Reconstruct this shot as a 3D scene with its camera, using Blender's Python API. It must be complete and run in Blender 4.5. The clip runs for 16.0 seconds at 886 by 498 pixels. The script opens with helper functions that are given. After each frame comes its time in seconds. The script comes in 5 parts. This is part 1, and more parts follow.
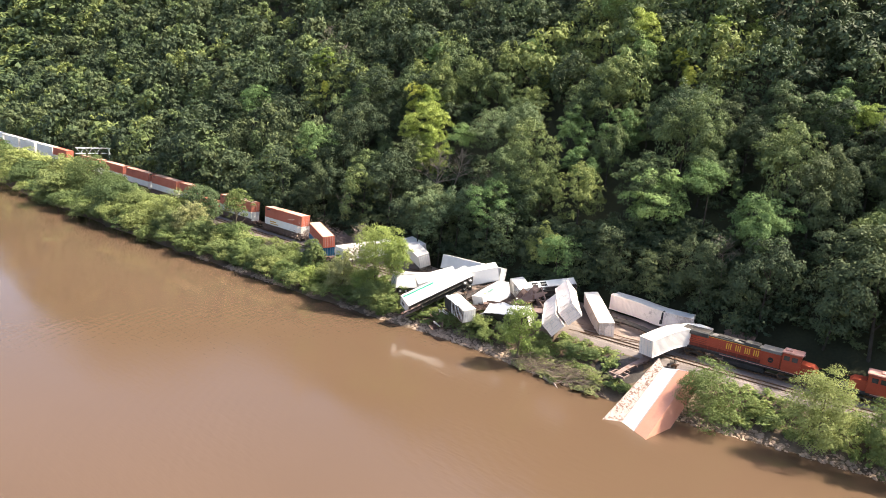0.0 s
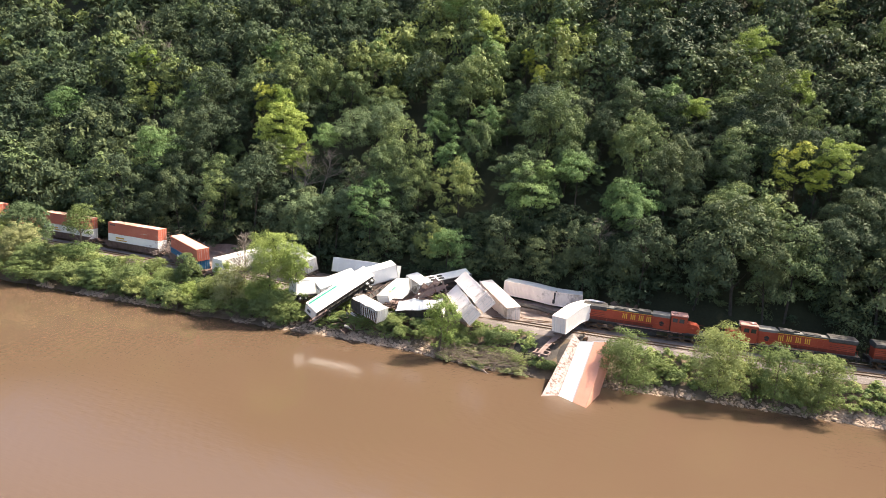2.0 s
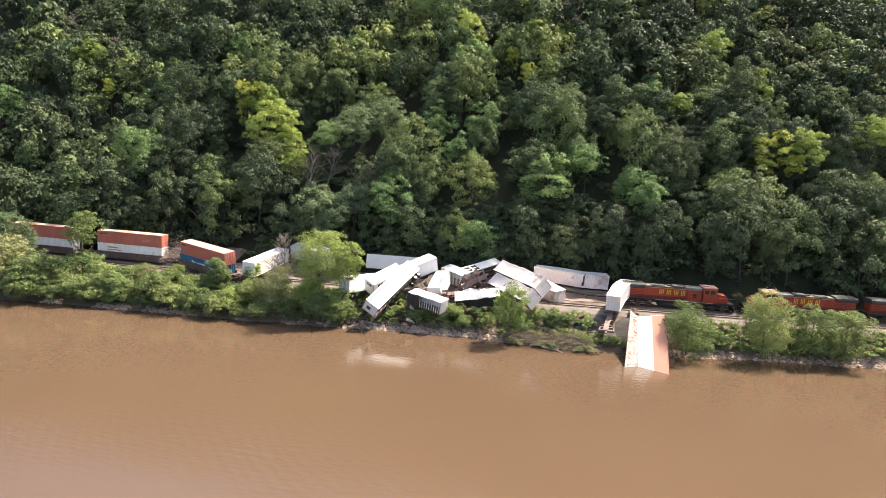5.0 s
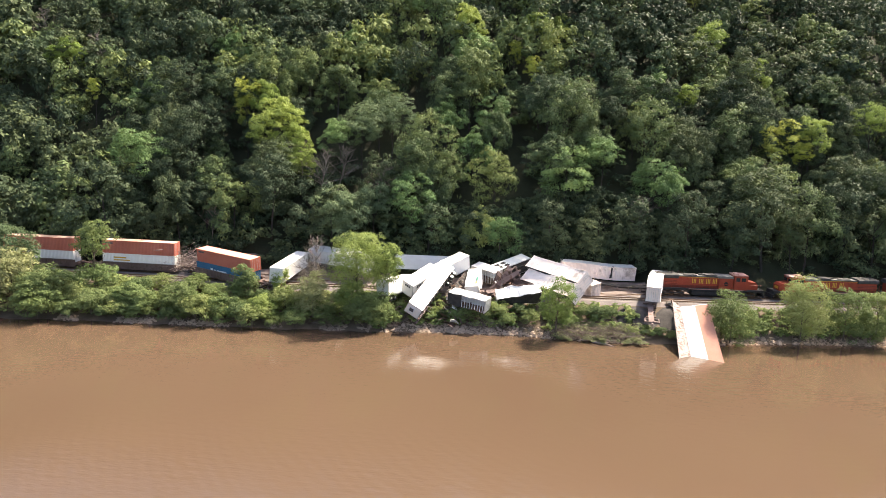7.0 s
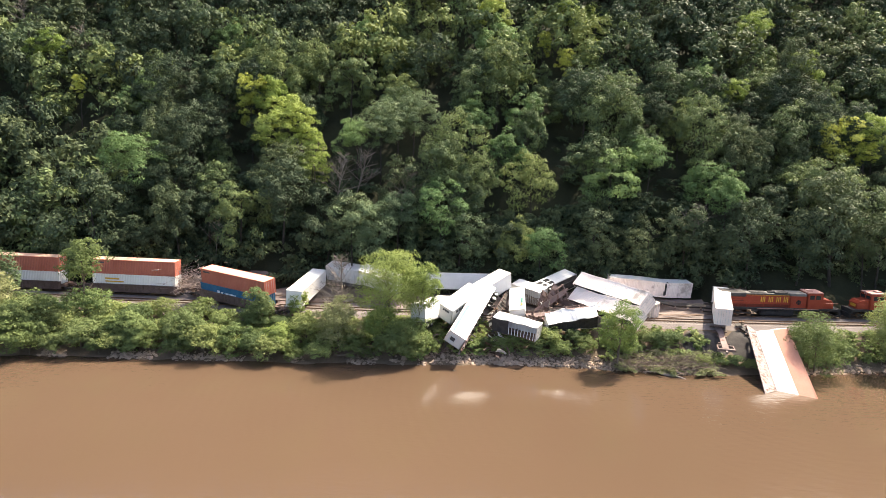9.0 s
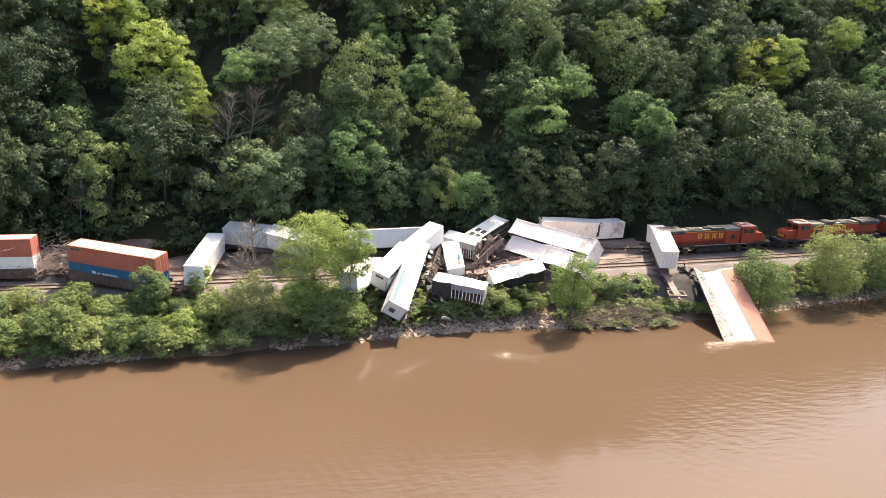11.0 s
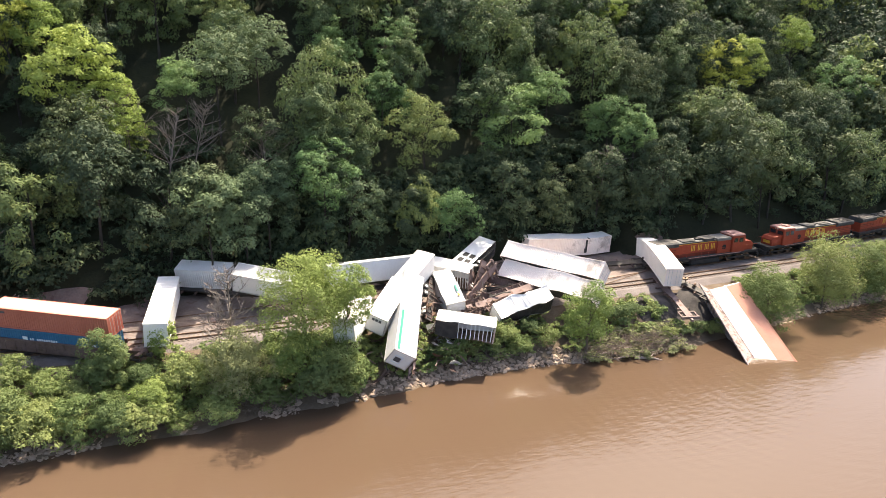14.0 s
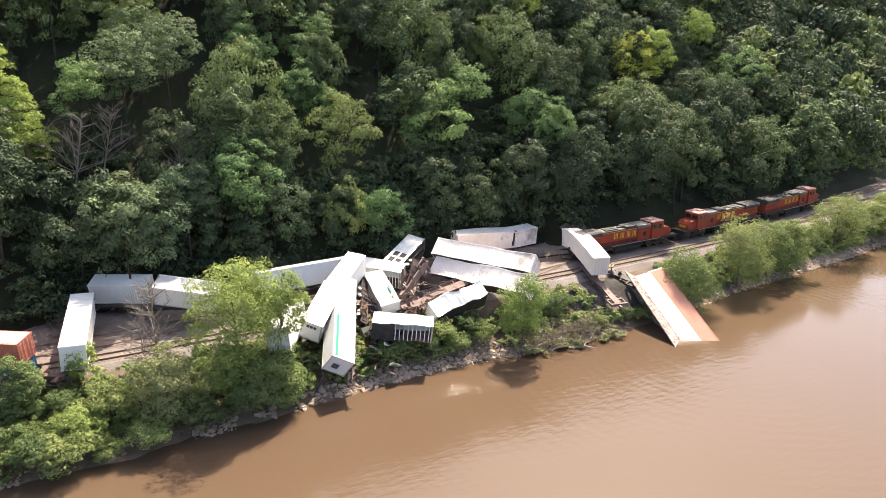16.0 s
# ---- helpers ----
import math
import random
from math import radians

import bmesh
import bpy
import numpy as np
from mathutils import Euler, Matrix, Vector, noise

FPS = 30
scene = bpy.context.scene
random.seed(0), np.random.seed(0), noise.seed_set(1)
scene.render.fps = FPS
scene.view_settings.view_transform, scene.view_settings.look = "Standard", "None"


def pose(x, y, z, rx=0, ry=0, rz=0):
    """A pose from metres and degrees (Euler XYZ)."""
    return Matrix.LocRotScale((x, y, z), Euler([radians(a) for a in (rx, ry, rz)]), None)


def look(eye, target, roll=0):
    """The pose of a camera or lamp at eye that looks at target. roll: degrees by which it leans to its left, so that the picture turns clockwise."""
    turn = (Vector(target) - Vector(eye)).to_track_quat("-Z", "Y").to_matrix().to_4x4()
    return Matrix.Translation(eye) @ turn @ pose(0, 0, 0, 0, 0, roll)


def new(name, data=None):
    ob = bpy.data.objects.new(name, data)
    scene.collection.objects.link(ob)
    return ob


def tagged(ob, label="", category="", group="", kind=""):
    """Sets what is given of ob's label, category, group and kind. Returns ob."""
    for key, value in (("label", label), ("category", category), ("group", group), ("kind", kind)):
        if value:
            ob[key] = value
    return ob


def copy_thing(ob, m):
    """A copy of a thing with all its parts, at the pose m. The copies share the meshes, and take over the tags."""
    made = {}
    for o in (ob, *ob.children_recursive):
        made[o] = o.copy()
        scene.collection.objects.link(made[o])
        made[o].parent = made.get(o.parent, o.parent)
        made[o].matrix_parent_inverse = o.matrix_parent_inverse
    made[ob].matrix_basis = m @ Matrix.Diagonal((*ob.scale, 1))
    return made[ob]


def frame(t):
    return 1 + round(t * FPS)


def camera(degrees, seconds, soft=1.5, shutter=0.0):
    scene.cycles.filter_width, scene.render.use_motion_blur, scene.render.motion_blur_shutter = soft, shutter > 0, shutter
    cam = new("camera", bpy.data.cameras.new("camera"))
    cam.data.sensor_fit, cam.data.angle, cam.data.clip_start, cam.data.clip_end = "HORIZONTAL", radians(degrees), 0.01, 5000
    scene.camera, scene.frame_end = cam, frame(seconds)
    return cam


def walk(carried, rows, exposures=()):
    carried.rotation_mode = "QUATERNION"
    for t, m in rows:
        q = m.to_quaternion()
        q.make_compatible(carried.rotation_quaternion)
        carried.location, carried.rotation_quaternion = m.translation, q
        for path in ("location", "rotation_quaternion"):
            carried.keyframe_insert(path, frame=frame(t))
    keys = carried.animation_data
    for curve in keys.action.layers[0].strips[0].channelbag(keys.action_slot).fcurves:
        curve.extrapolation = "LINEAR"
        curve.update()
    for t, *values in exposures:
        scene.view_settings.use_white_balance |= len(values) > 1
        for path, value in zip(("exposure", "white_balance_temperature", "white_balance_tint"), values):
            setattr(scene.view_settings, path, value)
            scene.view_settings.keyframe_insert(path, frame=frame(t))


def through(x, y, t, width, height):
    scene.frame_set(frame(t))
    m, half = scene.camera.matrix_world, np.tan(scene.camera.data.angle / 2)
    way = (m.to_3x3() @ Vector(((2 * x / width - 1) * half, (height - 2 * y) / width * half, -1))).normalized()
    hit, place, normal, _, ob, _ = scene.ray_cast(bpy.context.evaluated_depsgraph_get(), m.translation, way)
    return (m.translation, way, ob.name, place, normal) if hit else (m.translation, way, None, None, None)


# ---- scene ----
cam = camera(65.0, 16.0, soft=0.65)
PATH = [
    (0, (6.866, 7.565, 42.05), (5.645, 9.094, 41.634), 5.3),
    (0.5, (3.48, 4.974, 41.484), (2.281, 6.524, 41.08), 5.4),
    (1, (-0.171, 2.054, 41.177), (-1.118, 3.774, 40.798), 4.7),
    (1.5, (-6.124, -1.546, 40.76), (-6.846, 0.282, 40.388), 4.1),
    (2, (-11.461, -4.55, 40.547), (-12.153, -2.71, 40.175), 4.1),
    (2.5, (-16.851, -7.469, 40.221), (-17.465, -5.601, 39.854), 4.0),
    (3, (-22.646, -10.044, 39.626), (-23.219, -8.162, 39.263), 3.9),
    (3.5, (-28.133, -12.47, 39.144), (-28.62, -10.563, 38.787), 3.8),
    (3.7, (-30.724, -13.127, 38.975), (-31.184, -11.214, 38.618), 3.9),
    (6, (-56.325, -20.57, 37.093), (-56.482, -18.607, 36.745), 2.5),
    (6.5, (-61.083, -19.711, 37.056), (-61.197, -17.745, 36.704), 2.3),
    (7, (-65.155, -17.678, 36.816), (-65.26, -15.713, 36.462), 2.2),
    (7.5, (-68.46, -14.762, 36.962), (-68.564, -12.797, 36.603), 2.1),
    (8, (-71.506, -10.738, 37.102), (-71.613, -8.773, 36.742), 2.1),
    (8.2, (-72.21, -8.932, 37.117), (-72.327, -6.968, 36.757), 2.0),
    (10.3, (-82.058, 8.895, 38.128), (-81.894, 10.836, 37.674), 1.5),
    (10.5, (-83.106, 10.382, 38.268), (-82.902, 12.305, 37.76), 1.5),
    (11, (-85.182, 14.032, 39.246), (-84.854, 15.919, 38.671), 1.2),
    (11.5, (-87.495, 17.336, 39.651), (-87.028, 19.193, 39.072), 0.9),
    (12, (-89.696, 20.488, 39.953), (-89.185, 22.332, 39.371), 1.0),
    (12.5, (-91.417, 23.127, 40.179), (-90.892, 24.967, 39.595), 1.0),
    (13, (-92.867, 25.545, 40.572), (-92.326, 27.378, 39.985), 1.0),
    (13.5, (-94.381, 27.615, 40.775), (-93.789, 29.432, 40.187), 0.8),
    (14, (-95.399, 29.121, 40.782), (-94.796, 30.935, 40.195), 0.7),
    (14.5, (-96.335, 30.368, 41.01), (-95.719, 32.177, 40.419), 0.8),
    (15, (-96.846, 31.084, 41.017), (-96.234, 32.896, 40.431), 0.6),
    (15.5, (-96.691, 31.115, 41.222), (-95.998, 32.894, 40.624), 0.4),
    (16, (-96.974, 31.056, 41.224), (-96.149, 32.775, 40.62), 0.1),
]
walk(cam, [(t, look(eye, target, roll)) for t, eye, target, roll in PATH])

# ---- world and sun ----
SUN_TO = Vector((0.57, 0.64, 1.16)).normalized()
SUN_EL = math.asin(SUN_TO.z)
world = bpy.data.worlds.new("sky")
scene.world = world
world.use_nodes = True
wn = world.node_tree
sky = wn.nodes.new("ShaderNodeTexSky")
sky.sky_type = "NISHITA"
sky.sun_disc = False
sky.sun_elevation = SUN_EL
sky.sun_rotation = math.atan2(SUN_TO.x, SUN_TO.y)
sky.air_density, sky.dust_density, sky.ozone_density = 0.6, 2.4, 0.4
wn.links.new(sky.outputs[0], wn.nodes["Background"].inputs[0])
wn.nodes["Background"].inputs[1].default_value = 0.14
sun_data = bpy.data.lights.new("sun", "SUN")
sun_data.energy, sun_data.angle, sun_data.color = 4.0, radians(0.6), (1.0, 0.93, 0.82)
sun = new("sun", sun_data)
sun.matrix_world = look(SUN_TO * 300, (0, 0, 0))
scene.view_settings.exposure = 1.87
scene.view_settings.use_white_balance = True
scene.view_settings.white_balance_temperature = 7250


# ---- materials ----
def nodes_of(m):
    return m.node_tree.nodes, m.node_tree.links


def mat(name, a, b, rough=0.7, metal=0.0, scale=1.0, fine=18.0, bump=0.0, bump_scale=None, spread=0.5, spec=0.2, per_object=0.0, per_island=0.0, stain=None, stain_scale=0.4, stain_at=0.62):
    """A surface whose colour wanders between a and b at two sizes, with optional bump, stains and a shift from object to object."""
    m = bpy.data.materials.new(name)
    m.use_nodes = True
    n, l = nodes_of(m)
    p = n["Principled BSDF"]
    p.inputs["Roughness"].default_value, p.inputs["Metallic"].default_value = rough, metal
    p.inputs["Specular IOR Level"].default_value = spec
    co = n.new("ShaderNodeTexCoord")
    big = n.new("ShaderNodeTexNoise")
    big.inputs["Scale"].default_value, big.inputs["Detail"].default_value = scale, 5
    small = n.new("ShaderNodeTexNoise")
    small.inputs["Scale"].default_value, small.inputs["Detail"].default_value = fine, 3
    for t in (big, small):
        l.new(co.outputs["Object"], t.inputs["Vector"])
    add = n.new("ShaderNodeMath")
    add.operation = "MULTIPLY_ADD"
    l.new(small.outputs[0], add.inputs[0])
    add.inputs[1].default_value = spread
    l.new(big.outputs[0], add.inputs[2])
    last = add
    for amount, socket in ((per_object, "obj"), (per_island, "isl")):
        if amount:
            src = n.new("ShaderNodeObjectInfo") if socket == "obj" else n.new("ShaderNodeNewGeometry")
            ma = n.new("ShaderNodeMath")
            ma.operation = "MULTIPLY_ADD"
            l.new(src.outputs["Random" if socket == "obj" else "Random Per Island"], ma.inputs[0])
            ma.inputs[1].default_value = amount
            l.new(last.outputs[0], ma.inputs[2])
            last = ma
    r = n.new("ShaderNodeMapRange")
    mid = 0.5 + 0.5 * spread + 0.5 * per_object + 0.5 * per_island
    wide = 0.22 + 0.15 * spread + 0.5 * per_object + 0.5 * per_island
    r.inputs["From Min"].default_value, r.inputs["From Max"].default_value = mid - wide, mid + wide
    l.new(last.outputs[0], r.inputs["Value"])
    mix = n.new("ShaderNodeMix")
    mix.data_type = "RGBA"
    mix.inputs[6].default_value, mix.inputs[7].default_value = (*a, 1), (*b, 1)
    l.new(r.outputs[0], mix.inputs[0])
    out = mix.outputs[2]
    if stain:
        sn = n.new("ShaderNodeTexNoise")
        sn.inputs["Scale"].default_value, sn.inputs["Detail"].default_value, sn.inputs["Roughness"].default_value = stain_scale, 8, 0.7
        l.new(co.outputs["Object"], sn.inputs["Vector"])
        sr = n.new("ShaderNodeMapRange")
        sr.inputs["From Min"].default_value, sr.inputs["From Max"].default_value = stain_at, stain_at + 0.08
        l.new(sn.outputs[0], sr.inputs["Value"])
        m2 = n.new("ShaderNodeMix")
        m2.data_type = "RGBA"
        l.new(sr.outputs[0], m2.inputs[0])
        l.new(out, m2.inputs[6])
        m2.inputs[7].default_value = (*stain, 1)
        out = m2.outputs[2]
    l.new(out, p.inputs["Base Color"])
    if bump:
        bn = n.new("ShaderNodeTexNoise")
        bn.inputs["Scale"].default_value, bn.inputs["Detail"].default_value = bump_scale or fine, 6
        l.new(co.outputs["Object"], bn.inputs["Vector"])
        bu = n.new("ShaderNodeBump")
        bu.inputs["Strength"].default_value, bu.inputs["Distance"].default_value = min(bump, 1.0), 0.1
        l.new(bn.outputs[0], bu.inputs["Height"])
        l.new(bu.outputs[0], p.inputs["Normal"])
    return m


def leaf_mat(name, dark, light, middle=None, gloss=0.08, through=0.3):
    """Foliage: a diffuse leaf that lets some light through, its green shifting from tree to tree and clump to clump."""
    m = bpy.data.materials.new(name)
    m.use_nodes = True
    n, l = nodes_of(m)
    p = n["Principled BSDF"]
    p.inputs["Roughness"].default_value, p.inputs["Specular IOR Level"].default_value = 0.65, gloss
    at = n.new("ShaderNodeAttribute")
    at.attribute_name = "tint"
    ob = n.new("ShaderNodeObjectInfo")
    ge = n.new("ShaderNodeNewGeometry")
    a1 = n.new("ShaderNodeMath")
    a1.operation = "ADD"
    l.new(at.outputs["Fac"], a1.inputs[0]), l.new(ob.outputs["Random"], a1.inputs[1])
    fr = n.new("ShaderNodeMath")
    fr.operation = "FRACT"
    l.new(a1.outputs[0], fr.inputs[0])
    a2 = n.new("ShaderNodeMath")
    a2.operation = "MULTIPLY_ADD"
    l.new(ge.outputs["Random Per Island"], a2.inputs[0])
    a2.inputs[1].default_value = 0.28
    l.new(fr.outputs[0], a2.inputs[2])
    cl = n.new("ShaderNodeAttribute")
    cl.attribute_name = "clump"
    a3 = n.new("ShaderNodeMath")
    a3.operation = "MULTIPLY_ADD"
    a3.inputs[1].default_value = 0.3
    l.new(cl.outputs["Fac"], a3.inputs[0]), l.new(a2.outputs[0], a3.inputs[2])
    r = n.new("ShaderNodeMapRange")
    r.inputs["From Max"].default_value = 1.45
    l.new(a3.outputs[0], r.inputs["Value"])
    mix = n.new("ShaderNodeValToRGB")
    mix.color_ramp.elements[0].color, mix.color_ramp.elements[1].color = (*dark, 1), (*light, 1)
    half = mix.color_ramp.elements.new(0.55)
    half.color = (*(middle or [0.55 * a + 0.45 * b for a, b in zip(dark, light)]), 1)
    l.new(r.outputs[0], mix.inputs[0])
    l.new(mix.outputs[0], p.inputs["Base Color"])
    tr = n.new("ShaderNodeBsdfTranslucent")
    dim = n.new("ShaderNodeVectorMath")
    dim.operation = "SCALE"
    dim.inputs["Scale"].default_value = through
    l.new(mix.outputs[0], dim.inputs[0])
    l.new(dim.outputs[0], tr.inputs["Color"])
    ms = n.new("ShaderNodeAddShader")
    l.new(p.outputs[0], ms.inputs[0]), l.new(tr.outputs[0], ms.inputs[1])
    l.new(ms.outputs[0], n["Material Output"].inputs["Surface"])
    return m


LEAF = leaf_mat("hill_leaves", (0.036, 0.057, 0.036), (0.183, 0.213, 0.071), (0.088, 0.122, 0.053), through=0.3)
# hill leaves darkened in colour to stand for shade on flanks and undergrowth
LEAF_DARK = leaf_mat("shade_dark_olive_leaves", (0.027, 0.043, 0.027), (0.098, 0.121, 0.056), (0.051, 0.072, 0.039), through=0.22)
LEAF_DULL = leaf_mat("grey_green_leaves", (0.056, 0.088, 0.050), (0.132, 0.172, 0.084), through=0.3)
LEAF_BRIGHT = leaf_mat("bright_leaves", (0.12, 0.175, 0.040), (0.23, 0.275, 0.072), through=0.4)
LEAF_YELLOW = leaf_mat("yellow_leaves", (0.205, 0.235, 0.040), (0.33, 0.35, 0.082), through=0.45)
LEAF_BANK = leaf_mat("bank_leaves", (0.072, 0.106, 0.040), (0.215, 0.240, 0.088), (0.124, 0.158, 0.057), through=0.5)
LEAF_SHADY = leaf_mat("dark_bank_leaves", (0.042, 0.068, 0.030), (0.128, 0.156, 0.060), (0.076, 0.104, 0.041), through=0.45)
LEAF_OLIVE = leaf_mat("olive_leaves", (0.068, 0.097, 0.035), (0.182, 0.204, 0.076), (0.112, 0.141, 0.050), through=0.45)
LEAF_WILLOW = leaf_mat("light_green_leaves", (0.086, 0.130, 0.038), (0.20, 0.238, 0.074), through=0.5)
LEAF_REED = leaf_mat("pale_olive_leaves", (0.098, 0.112, 0.050), (0.205, 0.212, 0.100), through=0.45)
LEAF_GREEN = leaf_mat("fresh_green_leaves", (0.070, 0.125, 0.050), (0.165, 0.235, 0.085), through=0.4)
SPOIL = mat("torn_brown_earth", (0.13, 0.099, 0.086), (0.25, 0.20, 0.178), 0.95, scale=0.3, fine=4, bump=1.0, bump_scale=3, stain=(0.12, 0.082, 0.066), stain_scale=0.25, stain_at=0.55)
BANKSOIL = mat("muddy_bank_soil", (0.085, 0.061, 0.043), (0.165, 0.125, 0.09), 0.95, scale=0.4, fine=4, bump=0.8)
# darker copy of the bark, with the wood's shade put into its colour
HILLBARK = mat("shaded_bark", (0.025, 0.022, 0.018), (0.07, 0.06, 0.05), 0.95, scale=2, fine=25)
BARK = mat("bark", (0.07, 0.055, 0.04), (0.16, 0.13, 0.10), 0.9, scale=2, fine=25, bump=0.5)
DEADWOOD = mat("dead_wood", (0.13, 0.105, 0.09), (0.27, 0.23, 0.20), 0.9, scale=2, fine=20, bump=0.4)
# kept near black so the ground between crowns reads as deep shade
EARTH = mat("shade_dark_forest_floor", (0.016, 0.017, 0.010), (0.036, 0.04, 0.02), 0.95, scale=0.15, fine=2.5, bump=0.6)
GRAVEL = mat("ballast_gravel", (0.118, 0.099, 0.093), (0.215, 0.184, 0.173), 0.95, scale=0.35, fine=9, bump=1.0, bump_scale=9, stain=(0.15, 0.118, 0.103), stain_scale=0.12, stain_at=0.58)
COALDUST = mat("dark_spilled_gravel", (0.035, 0.032, 0.03), (0.09, 0.08, 0.075), 0.95, scale=0.6, fine=10, bump=1.0)
STONE = mat("riprap_stone", (0.19, 0.136, 0.10), (0.47, 0.36, 0.28), 0.9, scale=1.5, fine=9, bump=0.6, per_object=0.5, per_island=0.5)
RAIL = mat("rusty_rail", (0.10, 0.06, 0.04), (0.20, 0.13, 0.09), 0.6, 0.4, scale=2, fine=20)
TIE = mat("creosoted_tie", (0.09, 0.072, 0.06), (0.19, 0.155, 0.13), 0.9, scale=2, fine=16, per_object=0.4, per_island=0.4)
WHITE = mat("white_container_paint", (0.70, 0.67, 0.635), (0.82, 0.795, 0.76), 0.5, scale=0.5, fine=5, stain=(0.50, 0.42, 0.36), stain_scale=0.9, stain_at=0.64)
DIRTY = mat("grimy_white_paint", (0.80, 0.685, 0.615), (0.92, 0.82, 0.755), 0.55, scale=0.3, fine=3, stain=(0.52, 0.43, 0.37), stain_scale=0.22, stain_at=0.58)
TRAILER = mat("white_trailer_skin", (0.66, 0.645, 0.62), (0.77, 0.755, 0.73), 0.45, scale=0.3, fine=3, stain=(0.55, 0.52, 0.48), stain_scale=1.2, stain_at=0.68)
GREYSKIN = mat("grey_trailer_skin", (0.50, 0.51, 0.53), (0.62, 0.63, 0.65), 0.4, scale=0.3, fine=3, stain=(0.40, 0.38, 0.36), stain_scale=1.0, stain_at=0.66)
ORANGE = mat("faded_orange_paint", (0.40, 0.118, 0.080), (0.50, 0.165, 0.115), 0.5, scale=0.4, fine=4, stain=(0.34, 0.11, 0.05), stain_scale=1.0, stain_at=0.64)
# roof colour holds both bleaching and the brightness of sun on top
ORANGE_ROOF = mat("bleached_sunlit_orange", (0.48, 0.30, 0.225), (0.57, 0.38, 0.295), 0.55, scale=0.4, fine=4, stain=(0.42, 0.16, 0.08), stain_scale=0.8, stain_at=0.64)
# the redder stain patches stand in for the bush's dappled shade
ORANGE_WET = mat("wet_shade_dappled_orange", (0.39, 0.185, 0.13), (0.46, 0.225, 0.165), 0.7, spec=0.15, scale=0.4, fine=4, stain=(0.36, 0.15, 0.10), stain_scale=0.8, stain_at=0.62)
BLUE = mat("blue_paint", (0.02, 0.10, 0.19), (0.04, 0.15, 0.27), 0.45, scale=0.5, fine=5, stain=(0.05, 0.07, 0.09), stain_scale=1.0)
LOCO_ORANGE = mat("locomotive_orange", (0.235, 0.040, 0.022), (0.315, 0.062, 0.034), 0.45, scale=0.6, fine=5, stain=(0.24, 0.06, 0.03), stain_scale=1.2, stain_at=0.6)
LOCO_BLACK = mat("locomotive_black", (0.016, 0.016, 0.017), (0.042, 0.041, 0.041), 0.75, spec=0.2, scale=0.8, fine=6, stain=(0.07, 0.062, 0.055), stain_scale=1.5, stain_at=0.6)
# black of the top faces, lightened to grey for the sun on them
LOCO_ROOF = mat("weathered_sunlit_grey_roof", (0.034, 0.034, 0.034), (0.085, 0.083, 0.080), 0.75, spec=0.2, scale=0.8, fine=6, stain=(0.17, 0.16, 0.15), stain_scale=1.1, stain_at=0.6)
# a paler grey that paints in the sunlit parts of the roof
LOCO_PALE = mat("sunlit_grey_roof_panel", (0.10, 0.098, 0.094), (0.19, 0.185, 0.176), 0.7, scale=0.8, fine=6, stain=(0.10, 0.095, 0.09), stain_scale=1.3, stain_at=0.6)
LOCO_RED = mat("dark_red_band", (0.10, 0.020, 0.014), (0.16, 0.036, 0.024), 0.5, scale=0.6, fine=5)
FADED = mat("faded_pink_roof_paint", (0.36, 0.17, 0.14), (0.46, 0.28, 0.245), 0.55, scale=0.8, fine=5)
STEEL = mat("dark_steel", (0.03, 0.028, 0.026), (0.08, 0.07, 0.065), 0.65, 0.05, scale=1.5, fine=10)
BROWN = mat("brown_car_paint", (0.085, 0.054, 0.046), (0.175, 0.118, 0.102), 0.65, scale=0.6, fine=6, stain=(0.09, 0.06, 0.045), stain_scale=1.0, stain_at=0.55)
RUSTPINK = mat("weathered_red_frame", (0.14, 0.096, 0.086), (0.26, 0.19, 0.172), 0.75, scale=0.8, fine=8, stain=(0.14, 0.08, 0.06), stain_scale=1.0, stain_at=0.55)
YELLOW = mat("yellow_marking", (0.50, 0.27, 0.035), (0.64, 0.38, 0.06), 0.5, scale=2)
TEAL = mat("teal_marking", (0.015, 0.20, 0.135), (0.03, 0.27, 0.185), 0.45, scale=2)
DARKMARK = mat("dark_marking", (0.05, 0.05, 0.06), (0.10, 0.10, 0.11), 0.5, scale=2)
WHITEMARK = mat("pale_marking", (0.55, 0.60, 0.64), (0.68, 0.72, 0.75), 0.5, scale=2)
RUBBER = mat("tyre_rubber", (0.018, 0.018, 0.018), (0.045, 0.044, 0.042), 0.85, scale=3)
ALLOY = mat("wheel_alloy", (0.45, 0.45, 0.46), (0.6, 0.6, 0.6), 0.35, 0.8, scale=3)
ALUROOF = mat("dull_aluminium_roof", (0.33, 0.33, 0.335), (0.43, 0.43, 0.435), 0.6, 0.0, scale=0.4, fine=4, stain=(0.29, 0.28, 0.27), stain_scale=1.2, stain_at=0.62)
BLOTCHY = mat("scraped_rusty_side", (0.27, 0.215, 0.20), (0.43, 0.355, 0.33), 0.75, scale=1.2, fine=7, bump=0.4, stain=(0.13, 0.078, 0.062), stain_scale=2.4, stain_at=0.5)
WOODFLOOR = mat("trailer_floor_wood", (0.14, 0.09, 0.06), (0.28, 0.20, 0.14), 0.85, scale=1.0, fine=8)
GLASS = mat("dark_cab_glass", (0.015, 0.018, 0.02), (0.03, 0.035, 0.04), 0.08, scale=1, spec=0.8)


# ---- helpers for building ----
def link_mesh(name, verts, faces, materials, parent=None, label="", smooth=False):
    me = bpy.data.meshes.new(name)
    me.from_pydata([tuple(v) for v in verts], [], [tuple(f) for f in faces])
    for m in materials if isinstance(materials, (list, tuple)) else [materials]:
        me.materials.append(m)
